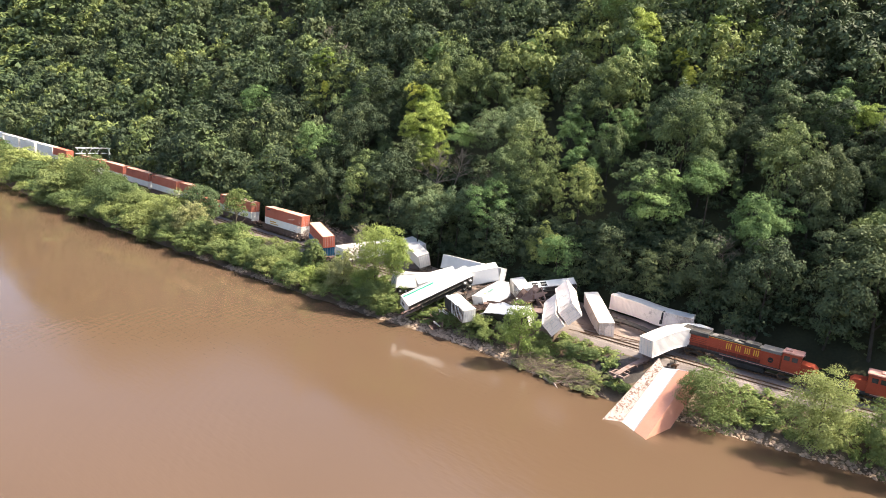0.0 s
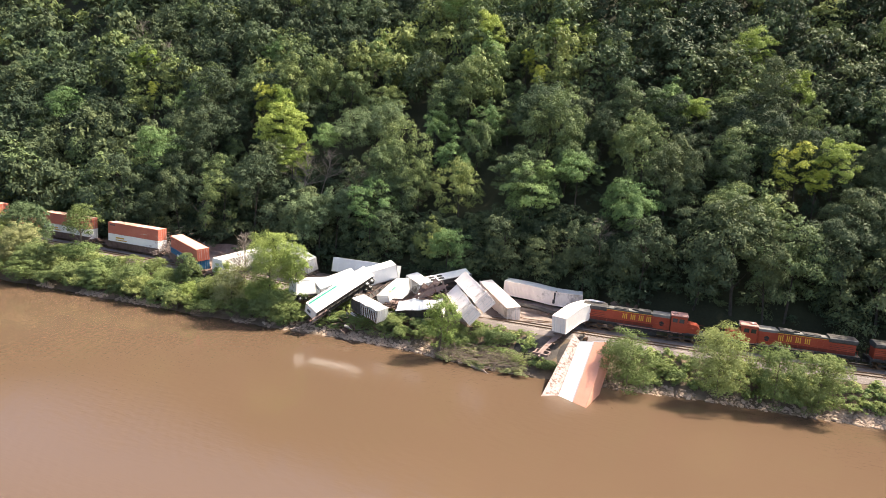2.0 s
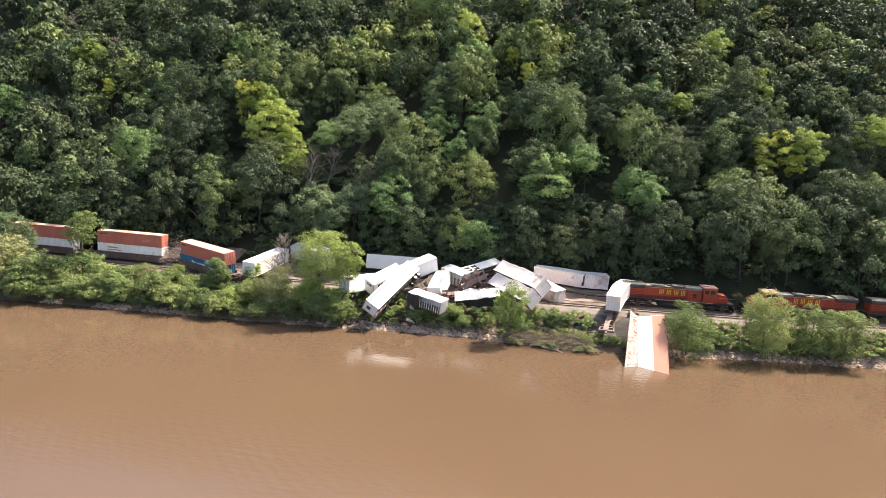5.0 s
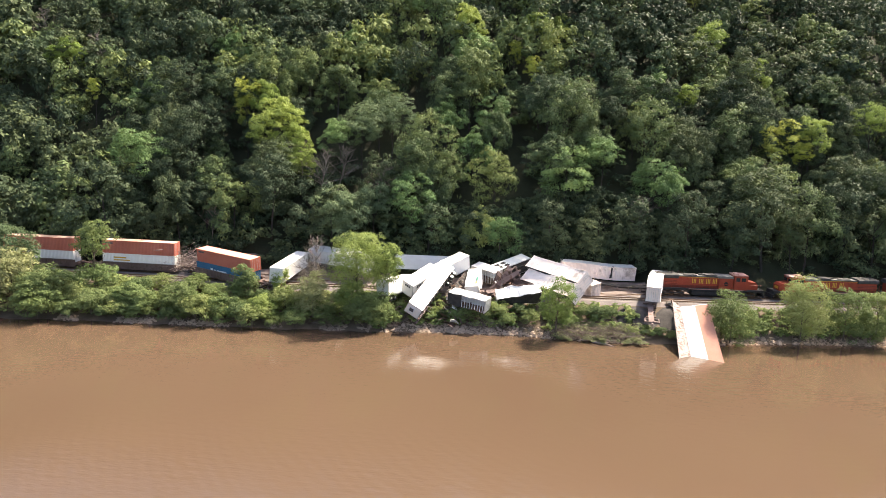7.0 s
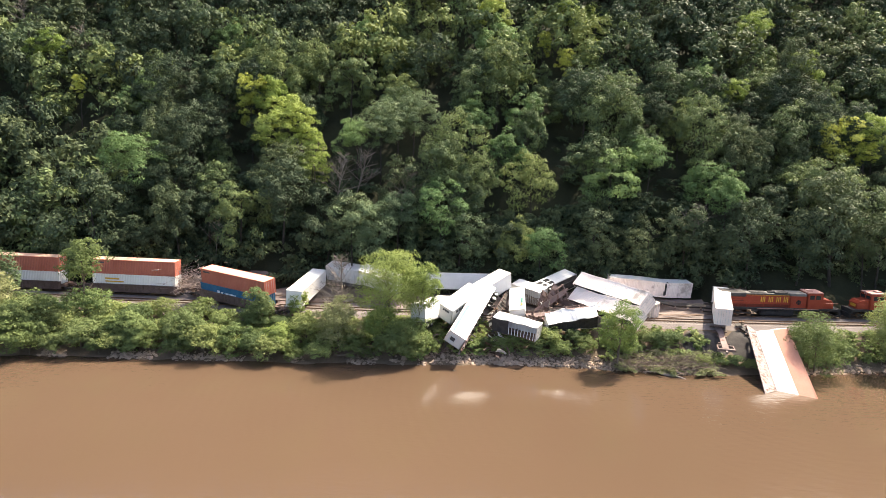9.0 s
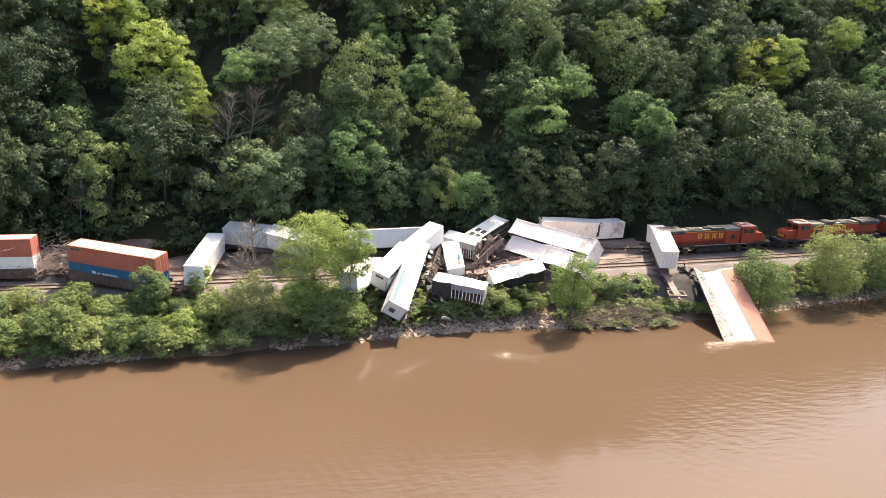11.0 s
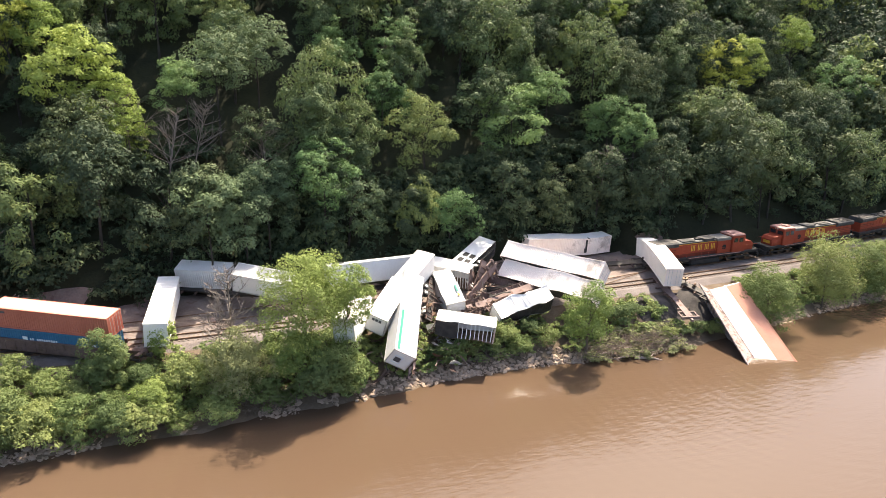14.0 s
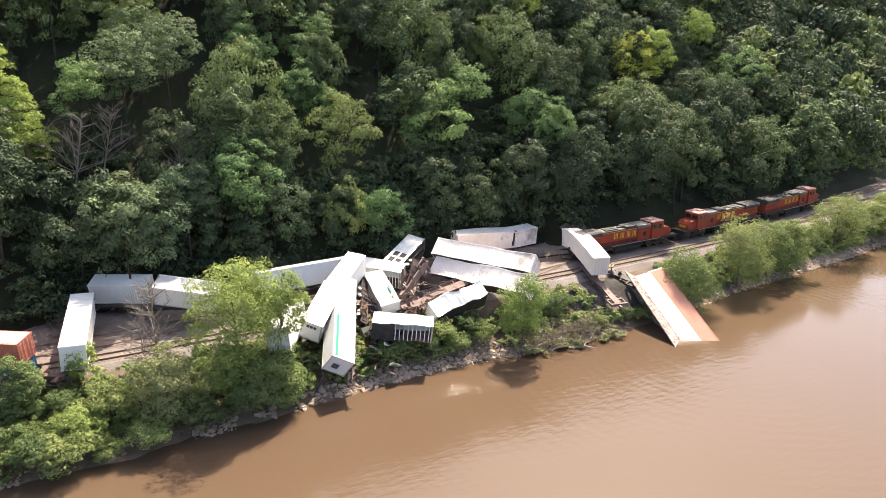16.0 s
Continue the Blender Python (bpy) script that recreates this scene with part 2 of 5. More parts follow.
    if smooth:
        me.polygons.foreach_set("use_smooth", [True] * len(me.polygons))
    ob = new(name, me)
    if parent:
        ob.parent = parent
    if label:
        ob["label"] = label
    return ob


def part(name, bm, material, parent, label=""):
    me = bpy.data.meshes.new(name)
    bm.to_mesh(me)
    bm.free()
    me.materials.append(material)
    ob = new(name, me)
    ob.parent = parent
    if label:
        ob["label"] = label
    return ob


def box(bm, cx, cy, cz, sx, sy, sz, m=None):
    """Adds a box of that centre and size to bm."""
    vs = [bm.verts.new((cx + dx * sx / 2, cy + dy * sy / 2, cz + dz * sz / 2)) for dx in (-1, 1) for dy in (-1, 1) for dz in (-1, 1)]
    for f in ((0, 1, 3, 2), (4, 6, 7, 5), (0, 4, 5, 1), (2, 3, 7, 6), (0, 2, 6, 4), (1, 5, 7, 3)):
        bm.faces.new([vs[i] for i in f])
    if m is not None:
        for v in vs:
            v.co = m @ v.co
    return vs


def boxes(*rows):
    bm = bmesh.new()
    for r in rows:
        box(bm, *r)
    return bm


def tube(bm, a, b, r0, r1=None, sides=8, caps=True):
    """Adds a tapered round bar from a to b to bm."""
    a, b = Vector(a), Vector(b)
    r1 = r0 if r1 is None else r1
    q = (b - a).to_track_quat("Z", "Y")
    rings = []
    for p, r in ((a, r0), (b, r1)):
        rings.append([bm.verts.new(p + q @ Vector((r * math.cos(2 * math.pi * i / sides), r * math.sin(2 * math.pi * i / sides), 0))) for i in range(sides)])
    for i in range(sides):
        j = (i + 1) % sides
        bm.faces.new((rings[0][i], rings[0][j], rings[1][j], rings[1][i]))
    if caps:
        bm.faces.new(rings[0][::-1])
        bm.faces.new(rings[1])


def empty(name, m):
    ob = new(name)
    ob.empty_display_size = 0.3
    ob.matrix_world = m
    return ob


# ---- the lie of the land ----
SHORE = ((-900, 190), (-500, 118), (-330, 101), (-272, 98), (-211, 96), (-175, 96), (-151, 97), (-126, 98), (-113, 98.7), (-95, 99.5), (-83, 101), (-71, 102), (-62, 103.6), (-50, 102.2), (-43, 101), (-31, 101.8), (-20, 104.5), (-8, 106.5), (9, 108.8), (19, 109.5), (40, 113), (75, 122), (150, 146), (500, 290))
TRACK = ((-900, 178), (-500, 132), (-400, 122), (-345, 119.2), (-270, 118.4), (-225, 117.8), (-145, 115.5), (-100, 114.6), (-60, 114.6), (-30, 115.2), (0, 117.3), (20, 119.8), (60, 127.5), (120, 143), (200, 168), (500, 300))


def smooth_line(points):
    xs = np.arange(-900, 501, 5.0)
    ys = np.interp(xs, [p[0] for p in points], [p[1] for p in points])
    k = np.ones(5) / 5
    ys = np.convolve(np.pad(ys, 2, mode="edge"), k, "valid")
    return lambda x: np.interp(x, xs, ys)


shore_y, near_y = smooth_line(SHORE), smooth_line(TRACK)
GAP = 4.4


def rail_z(x):
    return float(np.interp(x, (-400, -145, -60, -10), (4.45, 4.5, 4.9, 5.1)))



def far_y(x):
    return near_y(x) + GAP


def rough_noise(x, y, size, seed):
    return noise.noise(Vector((x / size + seed * 13.7, y / size - seed * 7.1, seed * 3.3)))


def ground_z(x, y):
    s, n = float(shore_y(x)), float(near_y(x))
    bed, toe = n - 2.9, n + GAP + 3.2
    wob = 1.3 * rough_noise(x, y, 6, 1) + 0.5 * rough_noise(x, y, 2, 2)
    if y < s:
        return max(-4.0, (y - s + wob) * 0.45)
    if y < bed:
        f = (y - s) / max(bed - s, 1.0)
        return (rail_z(x) - 0.65) * (0.75 * f + 0.25 * f * f * (3 - 2 * f)) + 0.35 * wob * min(1, 4 * f * (1 - f))
    if y < toe:
        return rail_z(x) - 0.65
    d = y - toe
    steep = 0.86 * (1 + 1.5 * min(1.0, max(0.0, (-380 - x) / 300)))
    rise = 0.25 * d if d < 4 else 1.0 + steep * (d - 4)
    clear = float(np.interp(x, (-126, -112, -104, -60, -50, -30, -23), (0, 5, 8, 6.5, 9, 9, 0)))
    rise = min(rise, max(0.04 * d, 1.5 * (d - clear)))
    top = 105 + 10 * rough_noise(x, 0, 160, 5) + max(0.0, min(150.0, (-330 - x) * 0.4))
    z = rail_z(x) - 0.65 + rise + min(d / 10, 1) * (3.0 * rough_noise(x, y, 35, 3) + 1.0 * rough_noise(x, y, 9, 4))
    z = z if z < top else top + (z - top) * 0.08
    return z


def sheet(name, xs, rel, base, material, z_of, kind_label):
    """A ground sheet: columns at xs, and rows at the distances rel from the line base(x)."""
    verts, faces = [], []
    for x in xs:
        b = float(base(x))
        for r in rel:
            verts.append((x, b + r, z_of(x, b + r)))
    w = len(rel)
    for i in range(len(xs) - 1):
        for j in range(w - 1):
            faces.append((i * w + j, (i + 1) * w + j, (i + 1) * w + j + 1, i * w + j + 1))
    ob = link_mesh(name, verts, faces, material, smooth=True)
    return tagged(ob, kind_label, name, kind="structure")


xs = [-900 + 15 * i for i in range(46)] + [-219 + 1.5 * i for i in range(200)] + [85 + 12 * i for i in range(36)]
rel = [-400, -120, -60, -40, -30] + [-26 + 0.8 * i for i in range(46)] + [11.5 + 4 * i for i in range(44)] + [195, 240, 320, 500, 1200]
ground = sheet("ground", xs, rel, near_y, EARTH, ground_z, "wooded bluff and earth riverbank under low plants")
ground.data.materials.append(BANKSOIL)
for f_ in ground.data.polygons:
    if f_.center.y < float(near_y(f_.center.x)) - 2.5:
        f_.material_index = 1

# the muddy river
WATER = bpy.data.materials.new("muddy_water")
WATER.use_nodes = True
n, l = nodes_of(WATER)
p = n["Principled BSDF"]
p.inputs["Roughness"].default_value, p.inputs["IOR"].default_value = 0.05, 1.33
p.inputs["Specular IOR Level"].default_value = 0.46
co = n.new("ShaderNodeTexCoord")
big = n.new("ShaderNodeTexNoise")
big.inputs["Scale"].default_value, big.inputs["Detail"].default_value = 0.02, 4
l.new(co.outputs["Object"], big.inputs["Vector"])
mix = n.new("ShaderNodeMix")
mix.data_type = "RGBA"
mix.inputs[6].default_value, mix.inputs[7].default_value = (0.073, 0.0472, 0.0305, 1), (0.096, 0.0622, 0.0412, 1)
l.new(big.outputs[0], mix.inputs[0])
l.new(mix.outputs[2], p.inputs["Base Color"])
mp = n.new("ShaderNodeMapping")
mp.inputs["Scale"].default_value = (0.5, 1.6, 1.0)
mp.inputs["Rotation"].default_value = (0, 0, radians(12))
l.new(co.outputs["Object"], mp.inputs["Vector"])
rip = n.new("ShaderNodeTexNoise")
rip.inputs["Scale"].default_value, rip.inputs["Detail"].default_value = 0.9, 4
l.new(mp.outputs[0], rip.inputs["Vector"])
slow = n.new("ShaderNodeTexNoise")
slow.inputs["Scale"].default_value, slow.inputs["Detail"].default_value = 0.03, 2
l.new(co.outputs["Object"], slow.inputs["Vector"])
fine_map = n.new("ShaderNodeMapping")
fine_map.inputs["Scale"].default_value = (0.7, 2.2, 1.0)
fine_map.inputs["Rotation"].default_value = (0, 0, radians(-8))
l.new(co.outputs["Object"], fine_map.inputs["Vector"])
fine = n.new("ShaderNodeTexNoise")
fine.inputs["Scale"].default_value, fine.inputs["Detail"].default_value = 1.6, 2
l.new(fine_map.outputs[0], fine.inputs["Vector"])
both = n.new("ShaderNodeMath")
both.operation = "MULTIPLY_ADD"
l.new(fine.outputs[0], both.inputs[0])
both.inputs[1].default_value = 0.4
l.new(rip.outputs[0], both.inputs[2])
calm = n.new("ShaderNodeMapRange")
calm.inputs["From Min"].default_value, calm.inputs["From Max"].default_value = 0.38, 0.66
calm.inputs["To Min"].default_value, calm.inputs["To Max"].default_value = 0.15, 0.9
l.new(slow.outputs[0], calm.inputs["Value"])
mul = n.new("ShaderNodeMath")
mul.operation = "MULTIPLY"
rings_map = n.new("ShaderNodeMapping")
rings_map.inputs["Location"].default_value = (26.0, -93.0, 0.0)
l.new(co.outputs["Object"], rings_map.inputs["Vector"])
rings = n.new("ShaderNodeTexWave")
rings.wave_type, rings.rings_direction = "RINGS", "Z"
rings.inputs["Scale"].default_value, rings.inputs["Distortion"].default_value = 0.2, 5.0
rings.inputs["Detail"].default_value, rings.inputs["Detail Scale"].default_value = 2.0, 0.5
l.new(rings_map.outputs[0], rings.inputs["Vector"])
swell = n.new("ShaderNodeMath")
swell.operation = "MULTIPLY_ADD"
swell.inputs[1].default_value = 0.16
l.new(rings.outputs["Fac"], swell.inputs[0]), l.new(both.outputs[0], swell.inputs[2])
l.new(swell.outputs[0], mul.inputs[0]), l.new(calm.outputs[0], mul.inputs[1])
bu = n.new("ShaderNodeBump")
bu.inputs["Strength"].default_value, bu.inputs["Distance"].default_value = 0.5, 0.085
l.new(mul.outputs[0], bu.inputs["Height"])
l.new(bu.outputs[0], p.inputs["Normal"])
water = link_mesh("water", [(-3000, -3000, 0), (3000, -3000, 0), (3000, 400, 0), (-3000, 400, 0)], [(0, 1, 2, 3)], WATER)
tagged(water, "wide muddy brown river with faint ripples", "river", kind="structure")


# ---- track ----
def strip(name, xs, profile, base, material, parent=None, label=""):
    """A long body of that cross profile (distance from the line, height), run along base(x)."""
    verts, faces = [], []
    w = len(profile)
    for x in xs:
        b = float(base(x))
        verts += [(x, b + r, z - 5.0 + rail_z(x)) for r, z in profile]
    for i in range(len(xs) - 1):
        for j in range(w - 1):
            faces.append((i * w + j, (i + 1) * w + j, (i + 1) * w + j + 1, i * w + j + 1))
    return link_mesh(name, verts, faces, material, parent, label)


bx = [-600 + 6 * i for i in range(170)]
ballast = strip("ballast", bx, [(-3.2, 4.25), (-1.9, 4.76), (1.9, 4.80), (2.2, 4.72), (GAP - 1.9, 4.80), (GAP + 1.9, 4.78), (GAP + 3.4, 4.2)], near_y, GRAVEL)
tagged(ballast, "pale crushed-stone ballast of a double railway", "ballast", kind="structure")
spx = [-124 + 0.9 * i for i in range(115)]


def spoil_z(x, r):
    return ground_z(x, float(near_y(x)) + r) + 0.12 + 0.45 * abs(rough_noise(x * 0.4, r, 2.2, 8)) + 0.25 * abs(rough_noise(x * 0.6, r, 0.9, 9))


sheet("torn_ground", spx, [2.0 + 0.45 * i for i in range(28)], near_y, SPOIL, lambda x, y: spoil_z(x, y - float(near_y(x))) + 0.35 * max(0.0, 1 - abs(y - float(near_y(x)) - GAP) / 3.2), "torn brown earth and scattered ballast beside the rails")
RAIL_SHAPE = [(-0.08, 4.82), (-0.04, 4.87), (-0.045, 5.0), (0.045, 5.0), (0.04, 4.87), (0.08, 4.82)]
track_near = empty("near_track", Matrix())
track_far = empty("far_track", Matrix())
tagged(track_near, "empty railway track with rusty rails and dark ties", "track", kind="structure")
tagged(track_far, "railway track under the derailed train", "track", kind="structure")
rail_spans = {0.0: [(-600, -79), (-46, 420)], GAP: [(-600, -118), (-29, 420)]}
for dy, holder in ((0.0, track_near), (GAP, track_far)):
    for a, b in rail_spans[dy]:
        span = [a + (b - a) * i / 90 for i in range(91)]
        for side in (-0.75, 0.75):
            strip("rail", span, RAIL_SHAPE, lambda x: near_y(x) + dy + side, RAIL, holder)
# loose rails pushed out of line through the wreck
for i, pts in enumerate((((-80, 114.4, 4.95), (-72, 113.2, 4.8), (-64, 113.9, 4.9)), ((-80, 113.2, 4.95), (-70, 111.8, 4.7), (-60, 112.2, 4.75)), ((-48, 113.6, 4.9), (-40, 116.0, 4.95), (-31, 119.2, 5.05)), ((-46, 119.0, 4.95), (-40, 117.6, 5.0), (-33, 118.8, 5.0)), ((-118, 119.2, 4.7), (-104, 117.2, 4.75), (-90, 118.4, 4.85)), ((-118, 120.6, 4.7), (-104, 121.0, 4.75), (-88, 121.6, 4.85)))):
    bm = bmesh.new()
    for a, b in zip(pts, pts[1:]):
        tube(bm, a, b, 0.07, 0.07, 6)
    part("bent_rail", bm, RAIL, track_far if i > 2 else track_near, "rail bent out of line")


def tie_mesh():
    bm = boxes((0, 0, -0.09, 0.24, 2.6, 0.18))
    me = bpy.data.meshes.new("tie")
    bm.to_mesh(me)
    bm.free()
    me.materials.append(TIE)
    return me


TIE_MESH = tie_mesh()
rt = random.Random(5)


def tie_pose(x, dy):
    slope = math.degrees(math.atan((float(near_y(x + 1)) - float(near_y(x - 1))) / 2))
    return pose(x, float(near_y(x)) + dy, rail_z(x) - 0.17 + rt.uniform(-0.02, 0.02), 0, 0, slope + rt.uniform(-1.2, 1.2))


for holder, dy, spans in ((track_near, 0.0, ((-112, -79.5), (-45.5, 40))), (track_far, GAP, ((-30, 30),))):
    for a, b in spans:
        x = a
        while x < b:
            t = new("tie", TIE_MESH)
            t.parent = holder
            t.matrix_world = tie_pose(x, dy)
            x += 0.56
rows_v, rows_f = [], []
for dy, a, b in ((0.0, -330, -112), (GAP, -330, -118), (0.0, 40, 130), (GAP, 30, 130)):
    x = a
    while x < b:
        m = tie_pose(x, dy)
        k = len(rows_v)
        for dx in (-0.12, 0.12):
            for ddy in (-1.3, 1.3):
                for dz in (-0.18, 0.0):
                    rows_v.append(m @ Vector((dx, ddy, dz)))
        rows_f += [(k, k + 1, k + 3, k + 2), (k + 4, k + 6, k + 7, k + 5), (k, k + 4, k + 5, k + 1), (k + 2, k + 3, k + 7, k + 6), (k + 1, k + 5, k + 7, k + 3)]
        x += 0.56
far_ties = link_mesh("ties", rows_v, rows_f, TIE, track_far)
far_ties["kind"] = "stuff"


# ---- containers and trailers ----
def straight(v):
    return v


def along(points, tilt=0.0):
    """A warp that lays local x along a smooth curve through points (given in the thing's own frame), keeping z about upright."""
    pts = [Vector(p) for p in points]
    dense = []
    ext = [2 * pts[0] - pts[1]] + pts + [2 * pts[-1] - pts[-2]]
    for i in range(1, len(ext) - 2):
        p0, p1, p2, p3 = ext[i - 1:i + 3]
        for k in range(12):
            t = k / 12
            dense.append(0.5 * (2 * p1 + (p2 - p0) * t + (2 * p0 - 5 * p1 + 4 * p2 - p3) * t * t + (3 * p1 - p0 - 3 * p2 + p3) * t ** 3))
    dense.append(pts[-1])
    run = [0.0]
    for a, b in zip(dense, dense[1:]):
        run.append(run[-1] + (b - a).length)
    total = run[-1]

    def warp(v, half):
        s = (v.x / (2 * half) + 0.5) * total
        i = min(max(int(np.searchsorted(run, s)) - 1, 0), len(dense) - 2)
        f = (s - run[i]) / max(run[i + 1] - run[i], 1e-6)
        c = dense[i].lerp(dense[i + 1], f)
        d = (dense[min(i + 2, len(dense) - 1)] - dense[max(i - 1, 0)]).normalized()
        up = Vector((0, -math.sin(tilt), math.cos(tilt)))
        side = up.cross(d).normalized()
        up = d.cross(side)
        return c + side * v.y + up * v.z
    return warp


def dented(amount, size, seed, base=None):
    def warp(v, half):
        p = base(v, half) if base else v.copy()
        q = v / size + Vector((seed * 5.1, seed * 2.3, 0))
        f = 2.7 * q
        bend = Vector((0.3 * noise.noise(q), noise.noise(q + Vector((9, 0, 0))), noise.noise(q + Vector((0, 7, 0)))))
        fold = Vector((0.1, abs(noise.noise(f)) - 0.2, abs(noise.noise(f + Vector((5, 0, 0)))) - 0.2))
        return p + bend * amount + fold * amount * 0.3
    return warp


def seg_box(bm, x0, x1, y0, y1, z0, z1, n=1):
    """A box cut into n lengths along x, so that it can bend."""
    rings = []
    for i in range(n + 1):
        x = x0 + (x1 - x0) * i / n
        rings.append([bm.verts.new(c) for c in ((x, y0, z0), (x, y1, z0), (x, y1, z1), (x, y0, z1))])
    for a, b in zip(rings, rings[1:]):
        for k in range(4):
            j = (k + 1) % 4
            bm.faces.new((a[k], a[j], b[j], b[k]))
    bm.faces.new(rings[0][::-1])
    bm.faces.new(rings[-1])


def wall(bm, x0, x1, y, z0, z1, depth, pitch, out, rows=4):
    """A corrugated wall in the xz plane at y, its outer face towards out (+1 or -1)."""
    xs_, ds = [], []
    count = max(int((x1 - x0) / pitch), 1)
    w = (x1 - x0) / count
    for i in range(count):
        for f, d in ((0.0, 0), (0.34, 0), (0.5, 1), (0.84, 1)):
            xs_.append(x0 + (i + f) * w)
            ds.append(d)
    xs_.append(x1)
    ds.append(0)
    cols = [[bm.verts.new((x, y - out * depth * d, z0 + (z1 - z0) * k / rows)) for k in range(rows + 1)] for x, d in zip(xs_, ds)]
    for a, b in zip(cols, cols[1:]):
        for k in range(rows):
            bm.faces.new((a[k], b[k], b[k + 1], a[k + 1]) if out < 0 else (a[k], a[k + 1], b[k + 1], b[k]))


def marks(rows, y, out, material, parent, warp, half, name="marking"):
    """Plain bars (x, z, wide, high) on the side wall at y."""
    for x, z, w, h in rows:
        bm = bmesh.new()
        seg_box(bm, x - w / 2, x + w / 2, y + (0.004 if out > 0 else -0.03), y + (0.03 if out > 0 else -0.004), z - h / 2, z + h / 2, 2)
        finish(bm, warp, half)
        part(name, bm, material, parent)


def finish(bm, warp, half):
    if warp is not straight:
        for v in bm.verts:
            v.co = warp(v.co.copy(), half)


def container(m, label, side, roof=None, end=None, size=(16.15, 2.59, 2.9), warp=straight, skin="ribbed", bars=(), bar_mat=None, bars_far=(), door="r", open_side=0, category="container", group="", under=None, name="container", seams=True, open_end=False, torn=None):
    """A box body with walls, roof, floor, posts, doors and rods. size: length, width, height; its centre is at the pose m."""
    L, W, H = size
    a, b, c = L / 2, W / 2, H / 2
    roof, end = roof or side, end or side
    e = empty(name, m)
    tagged(e, label, category, group)
    n = 28
    for s in (-1, 1):
        if s == open_side:
            for i in range(9):
                x = -a + L * (i + 0.5) / 9 * 0.62 + L * 0.36
                bm = bmesh.new()
                seg_box(bm, x - 0.05, x + 0.05, s * b - 0.06, s * b, -c + 0.1, c - 0.1, 1)
                finish(bm, warp, a)
                part("wall_post", bm, side, e)
            bm = bmesh.new()
            seg_box(bm, -a, a - L * 0.62, s * b - 0.05, s * b, -c + 0.1, c - 0.1, 6)
            finish(bm, warp, a)
            part("side_wall", bm, torn or side, e)
            continue
        bm = bmesh.new()
        if skin == "ribbed":
            wall(bm, -a + 0.12, a - 0.12, s * b, -c + 0.14, c - 0.1, 0.05, 0.3, s)
        else:
            seg_box(bm, -a + 0.1, a - 0.1, s * b - (0.04 if s > 0 else 0), s * b + (0 if s > 0 else 0.04), -c + 0.14, c - 0.1, n)
        finish(bm, warp, a)
        sheet_ = part("side_wall", bm, side, e)
        if skin != "ribbed" and seams:
            k = int(L / 1.22)
            for i in range(1, k):
                x = -a + L * i / k
                y0, y1 = (b, b + 0.014) if s > 0 else (-b - 0.014, -b)
                bm = bmesh.new()
                seg_box(bm, x - 0.035, x + 0.035, y0, y1, -c + 0.16, c - 0.12, 1)
                finish(bm, warp, a)
                part("seam", bm, side, sheet_)
        for z0, z1, nm in ((-c, -c + 0.16, "bottom_rail"), (c - 0.11, c, "top_rail")):
            bm = bmesh.new()
            seg_box(bm, -a, a, s * b - 0.05, s * b + 0.05, z0, z1, n)
            finish(bm, warp, a)
            part(nm, bm, side if nm == "top_rail" or skin == "ribbed" else ALLOY, e)
    bm = bmesh.new()
    seg_box(bm, -a + 0.03, a - 0.03, -b + 0.04, b - 0.04, c - 0.05, c - 0.012, n)
    finish(bm, warp, a)
    top = part("roof_panel", bm, roof, e)
    if skin == "ribbed":
        bm = bmesh.new()
        k = 26
        line = []
        for i in range(k):
            x = -a + 0.1 + (L - 0.2) * i / k
            w = (L - 0.2) / k
            line += [(x, -0.008), (x + w * 0.12, 0.02), (x + w * 0.78, 0.02), (x + w * 0.9, -0.008)]
        cols = [[bm.verts.new((x, y, c + z)) for y in (-b + 0.14, b - 0.14)] for x, z in line]
        for p0, p1 in zip(cols, cols[1:]):
            bm.faces.new((p0[0], p1[0], p1[1], p0[1]))
        finish(bm, warp, a)
        part("roof_sheet", bm, roof, top)
    bm = bmesh.new()
    seg_box(bm, -a + 0.03, a - 0.03, -b + 0.06, b - 0.06, -c, -c + 0.12, n)
    finish(bm, warp, a)
    deck = part("floor", bm, under or STEEL, e)
    if under:
        for i in range(24):
            x = -a + L * (i + 0.5) / 24
            bm = bmesh.new()
            seg_box(bm, x - 0.06, x + 0.06, -b + 0.06, b - 0.06, -c - 0.12, -c - 0.001, 1)
            finish(bm, warp, a)
            part("cross_member", bm, under, deck)
    for s in (-1, 1):
        is_door = (s > 0) == (door == "r")
        for q in (-1, 1):
            bm = bmesh.new()
            seg_box(bm, s * a - (0.16 if s > 0 else 0), s * a + (0 if s > 0 else 0.16), q * b - (0.12 if q > 0 else 0), q * b + (0 if q > 0 else 0.12), -c, c, 1)
            finish(bm, warp, a)
            part("corner_post", bm, end if skin == "ribbed" else ALLOY, e)
            if is_door and not open_end:
                bm = bmesh.new()
                y0, y1 = (0.01, b - 0.12) if q > 0 else (-b + 0.12, -0.01)
                seg_box(bm, s * (a - 0.08), s * (a - 0.02), y0, y1, -c + 0.12, c - 0.1, 1)
                for zz in (-0.6, 0.1, 0.8):
                    seg_box(bm, s * (a - 0.02), s * (a - 0.005), y0 + 0.08, y1 - 0.08, zz - 0.22, zz + 0.22, 1)
                bm.normal_update()
                finish(bm, warp, a)
                leaf = part("door", bm, end, e)
                for yy in (0.3, 0.7):
                    bm = bmesh.new()
                    y = y0 + (y1 - y0) * yy
                    tube(bm, (s * (a + 0.03), y, -c + 0.1), (s * (a + 0.03), y, c - 0.1), 0.022, 0.022, 5)
                    finish(bm, warp, a)
                    part("lock_rod", bm, ALLOY, leaf)
